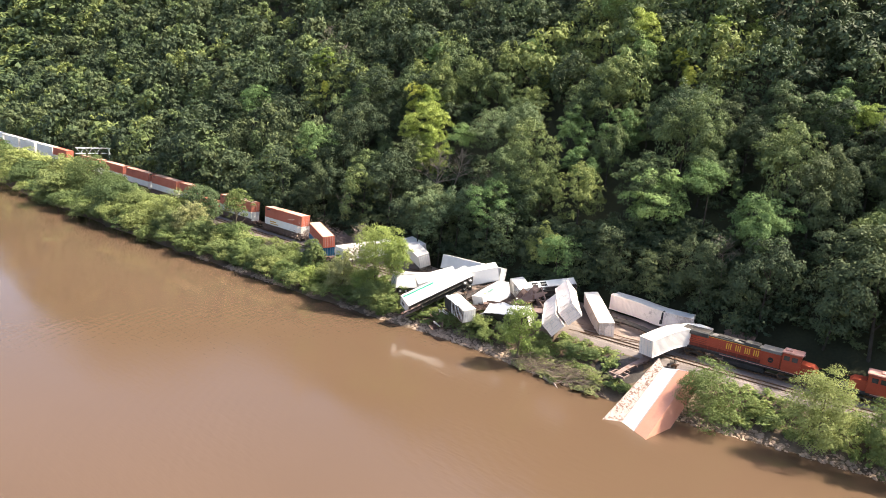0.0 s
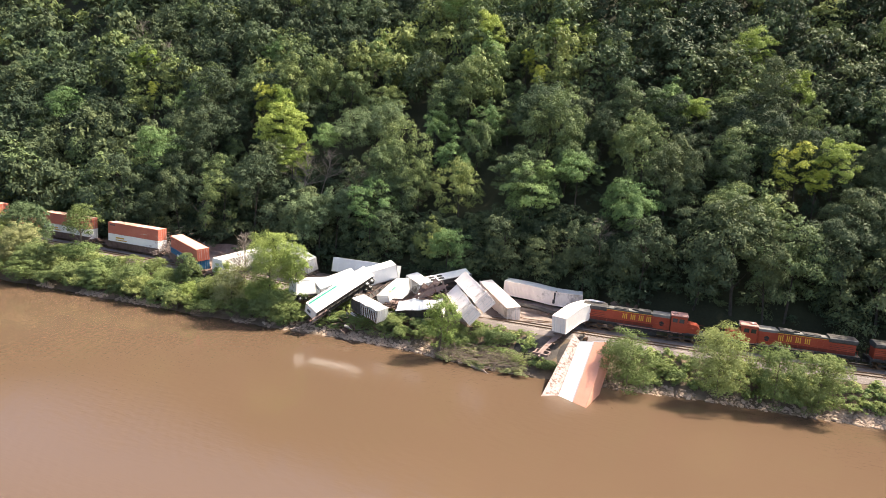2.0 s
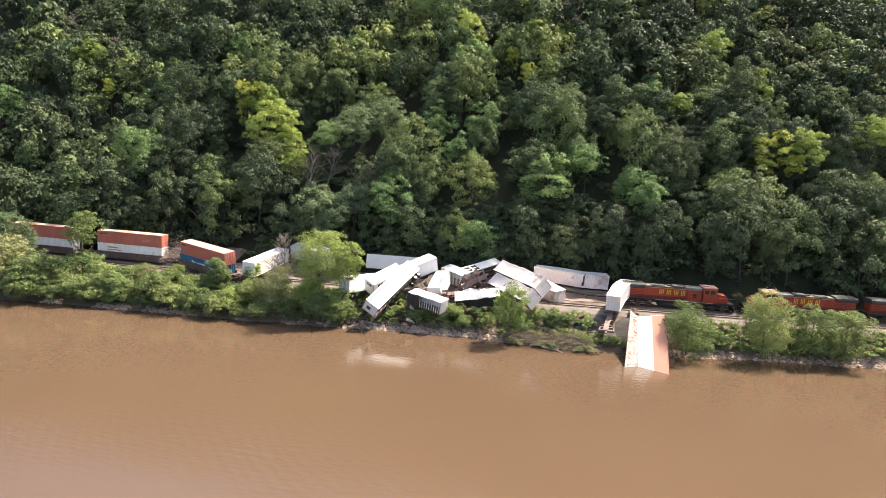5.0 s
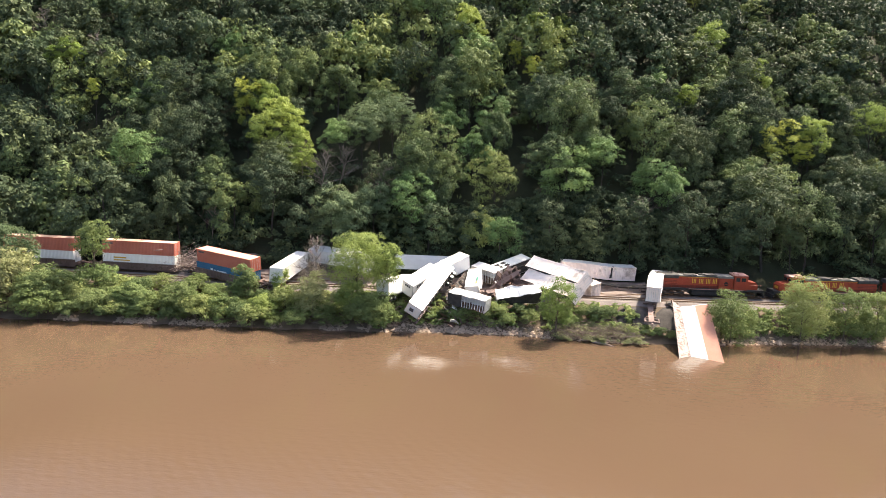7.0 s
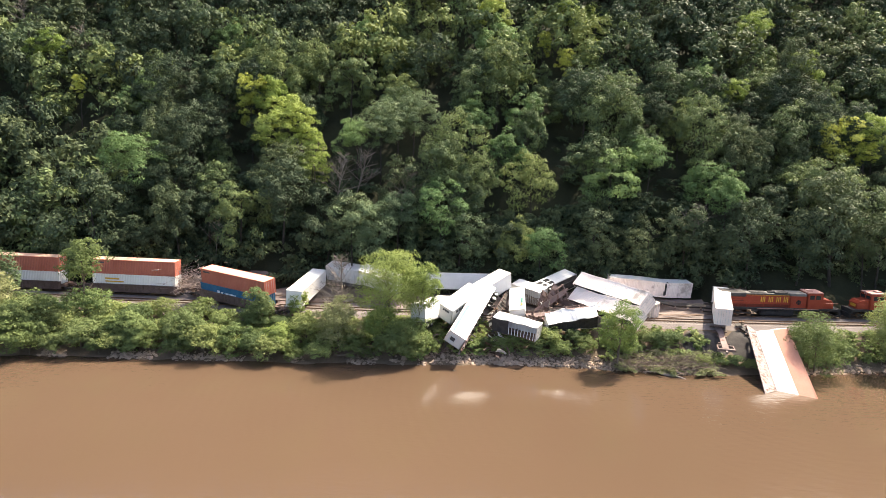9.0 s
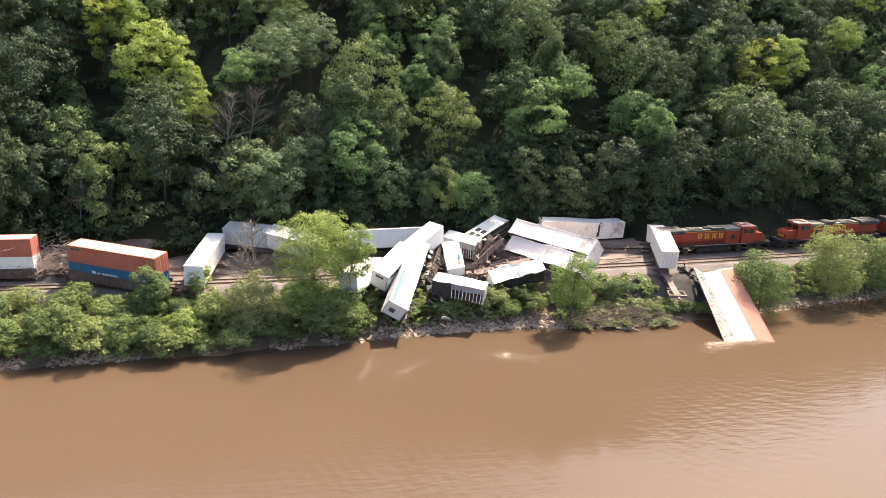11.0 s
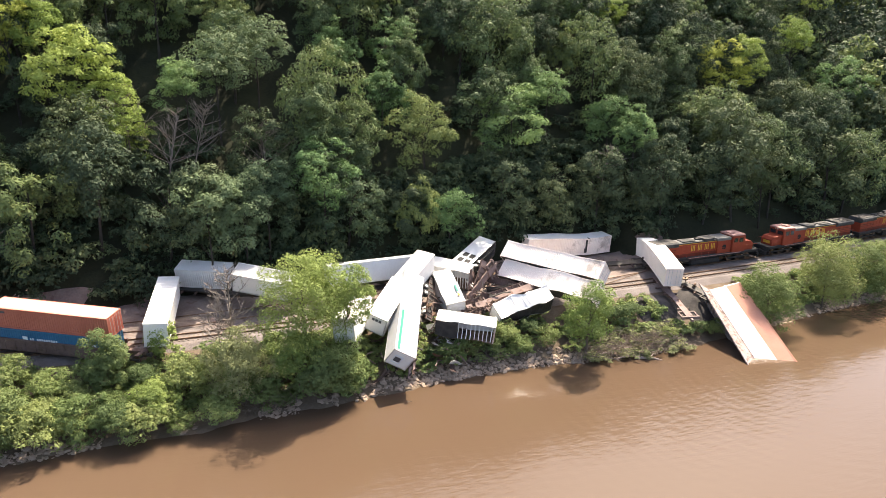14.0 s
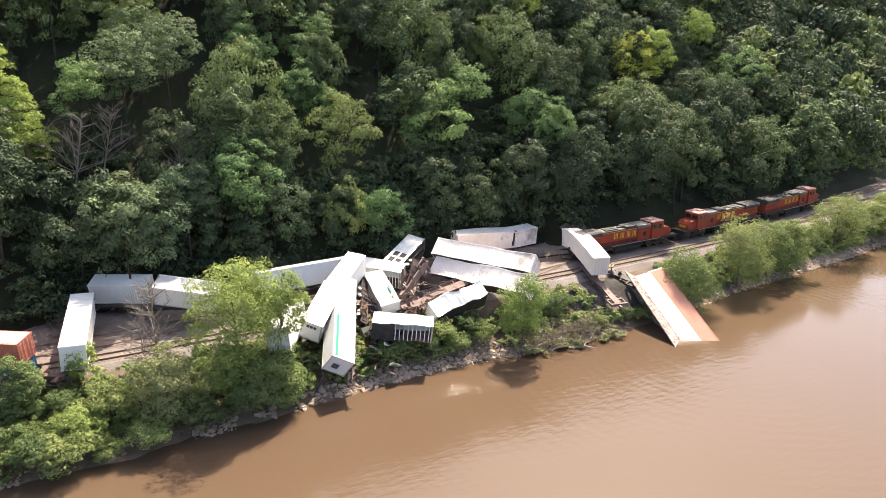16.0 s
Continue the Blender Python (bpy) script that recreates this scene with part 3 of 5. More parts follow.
        if not is_door:
            bm = bmesh.new()
            seg_box(bm, s * (a - 0.1), s * (a - 0.03), -b + 0.1, b - 0.1, -c + 0.1, c - 0.08, 1)
            finish(bm, warp, a)
            head = part("front_wall", bm, end, e)
            if skin == "ribbed":
                for i in range(8):
                    y = -b + 0.25 + (W - 0.5) * i / 7
                    bm = bmesh.new()
                    seg_box(bm, s * (a - 0.03), s * (a + 0.012), y - 0.08, y + 0.08, -c + 0.16, c - 0.14, 1)
                    finish(bm, warp, a)
                    part("end_rib", bm, end, head)
        for z0, z1 in ((c - 0.1, c), (-c, -c + 0.13)):
            bm = bmesh.new()
            seg_box(bm, s * (a - 0.1), s * a, -b + 0.1, b - 0.1, z0, z1, 1)
            finish(bm, warp, a)
            part("end_beam", bm, end if skin == "ribbed" else ALLOY, e)
    if bars:
        marks(bars, -b, -1, bar_mat, e, warp, a)
    if bars_far:
        marks(bars_far, b, 1, bar_mat, e, warp, a)
    return e


def wheel_part(parent, x, y, z, r, w, name="wheel"):
    bm = bmesh.new()
    tube(bm, (x, y - w / 2, z), (x, y + w / 2, z), r, r, 18)
    t = part(name, bm, RUBBER, parent)
    for s in (-1, 1):
        bm = bmesh.new()
        tube(bm, (x, y + s * (w / 2 + 0.005), z), (x, y + s * (w / 2 - 0.03), z), r * 0.42, r * 0.56, 14)
        part("rim", bm, ALLOY, t)


def running_gear(e, L, H, at=-1, legs=True):
    """Tandem axles and landing legs under a trailer body."""
    c = H / 2
    bm = bmesh.new()
    for y in (-0.5, 0.5):
        seg_box(bm, -L / 2 + 0.3, L / 2 - 0.3, y - 0.06, y + 0.06, -c - 0.32, -c - 0.02, 1)
    part("chassis_rail", bm, STEEL, e)
    for dx in (0.0, 1.25):
        x = at * (L / 2 - 1.1 - dx)
        bm = bmesh.new()
        tube(bm, (x, -1.0, -c - 0.62), (x, 1.0, -c - 0.62), 0.07, 0.07, 8)
        part("axle", bm, STEEL, e)
        for y in (-1.1, -0.78, 0.78, 1.1):
            wheel_part(e, x, y, -c - 0.62, 0.5, 0.26)
    if legs:
        for y in (-0.55, 0.55):
            bm = boxes((-at * (L / 2 - 2.6), y, -c - 0.6, 0.12, 0.12, 1.0), (-at * (L / 2 - 2.6), y, -c - 1.08, 0.3, 0.3, 0.04))
            part("landing_leg", bm, STEEL, e)


# ---- rolling stock ----
def bogie(e, x, z, axles=2, pitch=1.75, r=0.42, name="truck"):
    bm = bmesh.new()
    span = pitch * (axles - 1)
    for y in (-0.98, 0.98):
        box(bm, x, y, z + r + 0.12, span + 0.7, 0.16, 0.22)
        for i in range(axles):
            box(bm, x - span / 2 + i * pitch, y, z + r, 0.3, 0.2, 0.3)
    box(bm, x, 0, z + r + 0.12, 0.5, 2.0, 0.24)
    t = part(name, bm, STEEL, e)
    for i in range(axles):
        ax = x - span / 2 + i * pitch
        for y in (-0.75, 0.75):
            bm = bmesh.new()
            tube(bm, (ax, y - 0.065, z + r), (ax, y + 0.065, z + r), r, r * 0.96, 16)
            part("wheel", bm, RAIL, t)
        bm = bmesh.new()
        tube(bm, (ax, -0.75, z + r), (ax, 0.75, z + r), 0.08, 0.08, 8)
        part("axle", bm, STEEL, t)


def well_car(m, label, material=BROWN, length=16.9, gap=3.2, trucks=True):
    """A low well wagon: two deep side sills between end platforms over the trucks; z = 0 is the rail's top."""
    e = empty("well_car", m)
    tagged(e, label, "rail car")
    a = length / 2
    for s in (-1, 1):
        bm = bmesh.new()
        seg_box(bm, -a, a, s * 1.4 - 0.06, s * 1.4 + 0.06, 0.35, 1.72, 1)
        seg_box(bm, -a, a, s * 1.4 - 0.13, s * 1.4 + 0.13, 1.68, 1.82, 1)
        for i in range(12):
            x = -a + length * (i + 0.5) / 12
            seg_box(bm, x - 0.05, x + 0.05, s * 1.4 - 0.11, s * 1.4 + 0.11, 0.36, 1.68, 1)
        part("side_sill", bm, material, e)
        bm = boxes((s * (a + gap / 2), 0, 1.12, gap, 0.6, 0.36), (s * (a + 0.35), 0, 1.05, 0.7, 2.7, 0.5), (s * (a + gap - 0.5), 0, 1.2, 0.5, 2.5, 0.1), (s * (a + gap - 0.2), 0, 1.5, 0.06, 2.3, 0.06))
        part("end_platform", bm, material, e)
        bm = boxes((s * (a + gap + 0.25), 0, 0.85, 0.6, 0.25, 0.28), (s * (a + gap + 0.55), 0, 0.85, 0.2, 0.4, 0.34))
        part("coupler", bm, STEEL, e)
        if trucks:
            bogie(e, s * (a + gap * 0.5), 0.0)
    bm = bmesh.new()
    for i in range(6):
        x = -a + length * (i + 0.5) / 6
        box(bm, x, 0, 0.3, 0.35, 2.7, 0.12)
    part("floor_beam", bm, material, e)
    return e


def locomotive(m, label):
    """A six-axle diesel road engine, its nose towards +x; z = 0 is the rail's top."""
    e = empty("locomotive", m)
    tagged(e, label, "locomotive", "locomotives at the head of the train")

    def p(nm, material, *rows, label="", bevel=0.0, parent=e):
        bm = boxes(*rows)
        if bevel:
            bmesh.ops.bevel(bm, geom=list(bm.edges), offset=bevel, segments=2, affect="EDGES")
        return part(nm, bm, material, parent, label)
    p("underframe", LOCO_BLACK, (0, 0, 1.5, 21.3, 3.0, 0.34), (10.75, 0, 1.35, 0.25, 3.0, 0.8), (-10.75, 0, 1.35, 0.25, 3.0, 0.8))
    p("sill_stripe", FADED, (1.5, -1.515, 1.60, 11.0, 0.03, 0.09), (1.5, 1.515, 1.60, 11.0, 0.03, 0.09), label="faded pinkish sill stripe")
    p("walkway", LOCO_ROOF, (0, 0, 1.69, 20.8, 2.95, 0.05), label="walkway in a grey lightened as if sunlit")
    p("fuel_tank", LOCO_BLACK, (-0.3, 0, 0.78, 6.2, 2.7, 1.05), bevel=0.18)
    for s in (-1, 1):
        p("air_tank", STEEL, (-4.2, s * 1.1, 1.1, 1.2, 0.4, 0.4), bevel=0.08)
    hood = p("hood", LOCO_ORANGE, (-2.75, 0, 2.8, 14.9, 2.0, 2.25))
    for i in range(14):
        for s in (-1, 1):
            p("hood_door", LOCO_ORANGE, (-9.6 + 0.96 * i, s * 1.012, 2.7, 0.86, 0.024, 1.7), parent=hood)
    for s in (-1, 1):
        p("lower_band", LOCO_RED, (-2.75, s * 1.03, 2.0, 14.9, 0.02, 0.55), parent=hood, label="dark red band along the foot of the hood")
    p("hood_roof", LOCO_ROOF, (-2.75, 0, 4.02, 14.9, 2.1, 0.2), bevel=0.05)
    for x, w in ((-5.0, 1.5), (-1.9, 1.3), (0.2, 1.9), (2.0, 1.2)):
        p("roof_hatch", LOCO_PALE, (x, 0.1, 4.13, w, 1.5, 0.06), label="roof hatch in a grey lightened as if sunlit", bevel=0.02)
    p("yellow_band", YELLOW, (-2.75, -1.016, 3.86, 14.9, 0.02, 0.07), (-2.75, 1.016, 3.86, 14.9, 0.02, 0.07))
    bm = bmesh.new()
    prof = [(-1.0, 3.5), (-1.4, 3.75), (-1.4, 4.25), (-1.15, 4.4), (1.15, 4.4), (1.4, 4.25), (1.4, 3.75), (1.0, 3.5)]
    rings = [[bm.verts.new((x, y, z)) for y, z in prof] for x in (-10.3, -6.1)]
    for k in range(8):
        j = (k + 1) % 8
        bm.faces.new((rings[0][k], rings[0][j], rings[1][j], rings[1][k]))
    bm.faces.new(rings[0])
    bm.faces.new(rings[1][::-1])
    rad = part("radiator", bm, LOCO_ROOF, e)
    for i in range(3):
        for s in (-1, 1):
            p("grille", STEEL, (-9.5 + 1.3 * i, s * 0.6, 4.415, 1.15, 1.0, 0.03), parent=rad, label="dark louvred radiator grille")
        for k in range(5):
            p("louvre", LOCO_BLACK, (-8.2, 0, 1.9 + 0.3 * k, 3.8, 2.06, 0.05), parent=rad) if i == 0 else None
    p("inverter_cabinet", LOCO_PALE, (3.3, 0, 4.08, 3.0, 2.6, 0.46), bevel=0.06)
    p("cabinet_side", LOCO_ORANGE, (3.4, 0, 2.75, 2.8, 2.5, 2.2))
    p("exhaust_pipe", STEEL, (-1.2, 0, 4.25, 1.1, 0.5, 0.3))
    p("brake_housing", LOCO_ROOF, (0.4, 0, 4.25, 2.2, 1.9, 0.32), bevel=0.05)
    p("fan_deck", LOCO_ROOF, (-3.6, 0, 4.2, 2.6, 1.5, 0.16))
    for x in (-4.3, -2.9):
        bm = bmesh.new()
        tube(bm, (x, 0, 4.26), (x, 0, 4.34), 0.5, 0.48, 18)
        part("roof_fan", bm, STEEL, e)
    cab = p("cab", LOCO_ORANGE, (6.25, 0, 3.05, 2.7, 3.05, 2.8), bevel=0.06)
    p("cab_roof", FADED, (6.25, 0, 4.53, 2.9, 3.0, 0.2), label="sun-faded pinkish cab roof", bevel=0.08)
    p("air_conditioner", FADED, (5.6, 0, 4.72, 1.0, 1.2, 0.22), bevel=0.04)
    for s in (-1, 1):
        for x in (5.6, 6.7):
            p("side_window", GLASS, (x, s * 1.535, 3.75, 0.8, 0.03, 0.7), parent=cab)
        p("windscreen", GLASS, (7.62, s * 0.75, 3.8, 0.04, 1.1, 0.6), parent=cab)
    bm = bmesh.new()
    prof = [(7.55, 1.65), (9.75, 1.65), (9.75, 2.75), (9.3, 3.2), (7.55, 3.35)]
    rings = [[bm.verts.new((x, y, z)) for x, z in prof] for y in (-1.15, 1.15)]
    for k in range(5):
        j = (k + 1) % 5
        bm.faces.new((rings[0][k], rings[1][k], rings[1][j], rings[0][j]))
    bm.faces.new(rings[0])
    bm.faces.new(rings[1][::-1])
    nose = part("nose", bm, LOCO_ORANGE, e)
    p("nose_panel", YELLOW, (9.765, 0, 2.3, 0.02, 1.4, 0.5), parent=nose)
    for y in (-0.2, 0.2):
        bm = bmesh.new()
        tube(bm, (7.7, y, 4.38), (7.78, y, 4.38), 0.12, 0.12, 12)
        part("headlight", bm, ALLOY, cab)
    p("plough", LOCO_BLACK, (11.05, 0, 0.6, 0.3, 2.7, 0.75))
    for s in (-1, 1):
        p("coupler", STEEL, (s * 11.05, 0, 0.9, 0.7, 0.3, 0.34))
        for q in (-1, 1):
            for k in range(3):
                p("step", STEEL, (s * 10.55, q * 1.3, 0.55 + 0.35 * k, 0.35, 0.4, 0.05))
        bm = bmesh.new()
        tube(bm, (-10.4, s * 1.44, 2.72), (4.6, s * 1.44, 2.72), 0.025, 0.025, 5)
        tube(bm, (7.9, s * 1.44, 2.72), (10.5, s * 1.44, 2.72), 0.025, 0.025, 5)
        part("handrail", bm, LOCO_ORANGE, e)
        for i in range(11):
            bm = bmesh.new()
            x = -10.4 + 1.5 * i
            tube(bm, (x, s * 1.44, 1.66), (x, s * 1.44, 2.72), 0.022, 0.022, 5)
            part("handrail_post", bm, LOCO_ORANGE, e)
        # the name on the hood, as plain bars
        for x in (-2.9, -1.5, -0.1, 1.2):
            for dx, h in ((-0.3, 1.0), (0.02, 0.9), (0.32, 1.0)):
                p("lettering_bar", YELLOW, (x + dx, s * 1.03, 3.1, 0.15, 0.02, h), parent=hood)
        bm = bmesh.new()
        tube(bm, (3.4, s * 1.26, 2.75), (3.4, s * 1.275, 2.75), 0.42, 0.42, 18)
        part("round_mark", bm, LOCO_BLACK, hood, "round black mark")
    bogie(e, 7.1, 0.0, 3, 2.0, 0.53)
    bogie(e, -7.1, 0.0, 3, 2.0, 0.53)
    bm = bmesh.new()
    for i in range(3):
        tube(bm, (5.2, -0.2 + 0.2 * i, 4.75), (5.7, -0.2 + 0.2 * i, 4.78), 0.04, 0.08, 8)
    part("horn", bm, ALLOY, e)
    return e


def on_track(x, line, z=0.0, turn=0):
    slope = math.degrees(math.atan((float(line(x + 3)) - float(line(x - 3))) / 6))
    return pose(x, float(line(x)), rail_z(x) + z, 0, 0, slope + turn)


lead = locomotive(on_track(-19.8, far_y), "orange and black diesel locomotive standing on the track")
copy_thing(lead, on_track(3.9, far_y, turn=180))
copy_thing(lead, on_track(26.8, far_y))

# double-stacked wagons that stayed on the track
STACK_BARS = [(-6.2, 0.75, 1.6, 0.25)]
LONG_BOX, TALL_BOX = (15.3, 2.59, 2.62), (15.3, 2.59, 2.9)
for i, x in enumerate((-134.8, -156.4, -196.3, -214.2, -231.9, -249.6)):
    well_car(on_track(x, far_y), "brown well wagon carrying stacked containers on the track", length=15.9, gap=3.2 if i < 2 else 0.7)
    container(on_track(x, far_y, 2.14), "white ribbed container low in a well wagon under an orange one", WHITE, size=TALL_BOX, bars=[(-4.0, 0.62, 2.6, 0.3), (-3.6, 0.1, 3.4, 0.22)] if i < 2 else (), bar_mat=YELLOW, group="containers still on the train")
    container(on_track(x, far_y, 4.92), "faded orange ribbed container stacked on a white one", ORANGE, ORANGE_ROOF, size=LONG_BOX, bars=STACK_BARS, bar_mat=DARKMARK, group="containers still on the train")
# shorter boxes half hidden behind the riverside trees
well_car(on_track(-172.3, far_y), "brown well wagon with one container on the track", length=12.8, gap=1.4)
container(on_track(-172.3, far_y, 2.1), "rusty orange ribbed container low in a well wagon", ORANGE, size=(12.2, 2.59, 2.9), group="containers still on the train")
well_car(on_track(-183.3, far_y), "short brown well wagon with stacked containers", length=6.6, gap=0.8)
container(on_track(-183.3, far_y, 2.14), "short white container low in a well wagon", WHITE, size=(6.06, 2.59, 2.9), group="containers still on the train")
container(on_track(-183.3, far_y, 4.92), "short orange container stacked on a white one", ORANGE, ORANGE_ROOF, size=(6.06, 2.59, 2.62), group="containers still on the train")
well_car(on_track(-275.6, far_y), "brown well wagon carrying stacked containers on the track", length=12.8, gap=1.6)
container(on_track(-275.6, far_y, 2.14), "white container low in a well wagon under a red one", WHITE, size=(12.2, 2.59, 2.9), group="containers still on the train")
container(on_track(-275.6, far_y, 4.92), "red-orange ribbed container stacked on a white one", ORANGE, size=(12.2, 2.59, 2.62), group="containers still on the train")
for i in range(8):
    x = -290.2 - 17.4 * i
    well_car(on_track(x, far_y), "brown well wagon carrying containers on the track", length=15.9, gap=0.7)
    container(on_track(x, far_y, 2.14), "white container low in a well wagon" if i != 3 else "red container low in a well wagon", WHITE if i != 3 else ORANGE, size=TALL_BOX, group="containers still on the train")
    container(on_track(x, far_y, 4.92), "white ribbed container stacked on another", WHITE, size=LONG_BOX, group="containers still on the train")


def signal_bridge(x, y0, y1, z0, z1):
    """A light steel truss reaching over the tracks from one post."""
    e = empty("signal_bridge", pose(x, 0, 0))
    tagged(e, "pale grey steel signal bridge reaching over the railway", "signal bridge")
    g = ground_z(x, y1) - 0.3
    part("post", boxes((0, y1, (g + z1) / 2, 0.4, 0.4, z1 - g)), WHITEMARK, e)
    for dx in (-0.6, 0.6):
        for z in (z0, z1):
            part("chord", boxes((dx, (y0 + y1) / 2, z, 0.16, y1 - y0 + 0.6, 0.16)), WHITEMARK, e)
    n = 8
    for i in range(n):
        ya, yb = y0 + (y1 - y0) * i / n, y0 + (y1 - y0) * (i + 1) / n
        bm = bmesh.new()
        tube(bm, (-0.6, ya, z0 if i % 2 else z1), (-0.6, yb, z1 if i % 2 else z0), 0.05, 0.05, 5)
        part("brace", bm, WHITEMARK, e)
    part("walkway", boxes((0, (y0 + y1) / 2, z0 + 0.14, 1.0, y1 - y0, 0.06)), WHITEMARK, e)
    for y in (y0 + 3.2, y0 + 7.6):
        part("signal_head", boxes((0.75, y, z0 + 0.1, 0.3, 0.7, 1.7)), LOCO_BLACK, e, "black signal head")


signal_bridge(-250.0, 117.0, 128.4, 12.0, 14.0)

# the first wagon off the rails, with its stack still on it
well_car(pose(-114.4, 114.0, 4.75, 3, 1.3, -27.5), "brown well wagon slewed off the rails under stacked containers", length=15.7, trucks=True)
container(pose(-114.45, 113.95, 6.53, 5, 1.1, -27.6), "blue ribbed container under an orange one on a derailed wagon", BLUE, size=(15.1, 2.59, 2.62), bars=[(-3.2, 0.2, 0.62, 0.62)] + [(-2.5 + 0.3 * k, 0.2, 0.19, 0.3) for k in range(12) if k != 2] + [(5.5, 0.2, 0.8, 0.3)], bar_mat=WHITEMARK)
container(pose(-114.31, 113.7, 9.15, 6, 1.1, -28.1), "faded orange ribbed container stacked on a blue one", ORANGE, ORANGE_ROOF, size=(15.1, 2.59, 2.55), bars=STACK_BARS, bar_mat=DARKMARK)

# the wreck
container(pose(-103.1, 117.57, 7.42, 2.9, -0.9, 87.0), "long white ribbed container lying across the torn-up tracks", WHITE)
container(pose(-97.95, 128.14, 7.95, 14.0, 0.8, -23.4), "pale grey ribbed container pushed against the trees", WHITE, WHITE, size=(7.6, 2.59, 2.9), door="r", under=STEEL)
container(pose(-90.46, 120.74, 8.64, 17.9, 7.9, -25.5), "white smooth-sided trailer jammed against the grey container", TRAILER, ALUROOF, size=(7.9, 2.59, 2.9), skin="smooth", category="trailer", name="trailer", under=STEEL)
t = container(pose(-75.1, 120.7, 8.9, -12, 0.5, 6), "long grey trailer with bare metal roof below the bluff", GREYSKIN, ALUROOF, size=(14.0, 2.59, 2.9), skin="smooth", category="trailer", name="trailer", under=STEEL)
for k in (0.0, 0.9):
    part("roof_vent", boxes((-5.6 + k, 0.3, 1.49, 0.7, 0.5, 0.12)), DARKMARK, t, "dark roof vent")
t = container(pose(-75.85, 110.06, 7.6, 20.6, -16.6, 52.1), "white trailer with a dark lettered end in the heap of wreckage", TRAILER, size=(7.8, 2.59, 2.9), skin="smooth", door="r", category="trailer", name="trailer", bars=[(-2.6, 0.7, 0.5, 0.6), (-1.9, 0.7, 0.5, 0.6), (-1.2, 0.7, 0.5, 0.6)], bar_mat=DARKMARK)
bm = boxes((-3.93, 0.45, 0.75, 0.02, 0.35, 0.4), (-3.93, 0.0, 0.75, 0.02, 0.35, 0.4), (-3.93, -0.45, 0.75, 0.02, 0.35, 0.4))
part("marking", bm, DARKMARK, t)
running_gear(t, 7.8, 2.9, 1)
t = container(pose(-74.05, 108.28, 6.54, -57.7, -21, 69.6), "white trailer with a teal stripe lying on its side", TRAILER, size=(14.7, 2.59, 2.9), skin="smooth", door="r", category="trailer", name="trailer")
part("side_stripe", boxes((-3.7, -1.32, 0.95, 6.8, 0.014, 0.36)), TEAL, t, "teal stripe along the side")
part("end_vent", boxes((-7.38, 0.1, 0.35, 0.03, 0.75, 0.8)), DARKMARK, t, "dark square vent in the end wall")
part("end_frame", boxes((-7.38, 0.1, 0.85, 0.04, 1.0, 0.12), (-7.38, 0.1, -0.15, 0.04, 1.0, 0.12), (-7.38, -0.5, 0.35, 0.04, 0.12, 1.1), (-7.38, 0.7, 0.35, 0.04, 0.12, 1.1)), WHITEMARK, t, "pale frame round the vent")
running_gear(t, 14.7, 2.9, 1)
for y in (-0.5, 0.5):
    part("chassis_rail", boxes((-7.0, y, -1.7, 4.2, 0.14, 0.3)), RUSTPINK, t)
for k in range(9):
    part("cross_member", boxes((-8.6 + 1.5 * k, 0, -1.7, 0.12, 2.2, 0.16)), STEEL, t)
t = container(pose(-70.68, 116.29, 9.1, 7.2, -15.0, 46.8), "white trailer with an open end lying on top of the heap", TRAILER, open_end=True, under=WOODFLOOR, size=(8.2, 2.59, 2.9), skin="smooth", category="trailer", name="trailer")
running_gear(t, 8.2, 2.9, 1, False)
t = container(pose(-65.9, 115.0, 6.3, -8, -14, 87), "grey-white trailer with teal and yellow marks, crushed at its end", GREYSKIN, ALUROOF, size=(8.2, 2.59, 2.9), skin="smooth", category="trailer", name="trailer", warp=dented(0.13, 2.0, 3))
part("marking", boxes((-1.0, -0.85, 1.58, 1.5, 0.22, 0.03)), TEAL, t, "teal lettering block")
part("marking", boxes((-2.5, -0.8, 1.58, 0.5, 0.3, 0.03)), YELLOW, t, "yellow lettering block")
container(pose(-63.4, 121.4, 7.1, 12, 5, -38), "white trailer half buried in the wreckage, torn open along its side", TRAILER, open_side=-1, under=WOODFLOOR, size=(6.2, 2.59, 2.9), skin="smooth", category="trailer", name="trailer", warp=dented(0.12, 1.5, 4))
container(pose(-66.6, 106.2, 5.2, 6, 5.5, -25), "collapsed white trailer with its side torn open to the ribs", TRAILER, size=(7.6, 2.59, 2.3), skin="smooth", open_side=-1, torn=STEEL, under=WOODFLOOR, category="trailer", name="trailer", warp=dented(0.25, 2.0, 5))
container(pose(-57.6, 108.9, 5.9, -54, -9, 6), "crumpled white trailer shell on the bank", TRAILER, size=(8.4, 2.59, 2.3), skin="smooth", category="trailer", name="trailer", warp=dented(0.5, 2.3, 6))
t = container(pose(-80.4, 109.3, 6.75, -6, 4, 64), "white trailer under the tree with its end to the river", TRAILER, size=(9.6, 2.59, 2.9), skin="smooth", category="trailer", name="trailer")
running_gear(t, 9.6, 2.9, -1)
container(pose(-49.8, 115.3, 9.25, -46.0, 0.2, -57.2), "grimy white ribbed container lying on its corner in the wreck", DIRTY, size=(16.15, 2.59, 2.9), warp=dented(0.16, 3.5, 7))
container(pose(-51.2, 113.6, 7.0, -44.5, -1.4, -60.8), "grimy white ribbed container crushed under another", DIRTY, size=(16.15, 2.59, 2.9), warp=dented(0.22, 3.5, 8))
container(pose(-46.6, 121.6, 6.6, 7, 6.5, -50), "dirty white container jammed behind two others", DIRTY, size=(14.2, 2.59, 2.9))
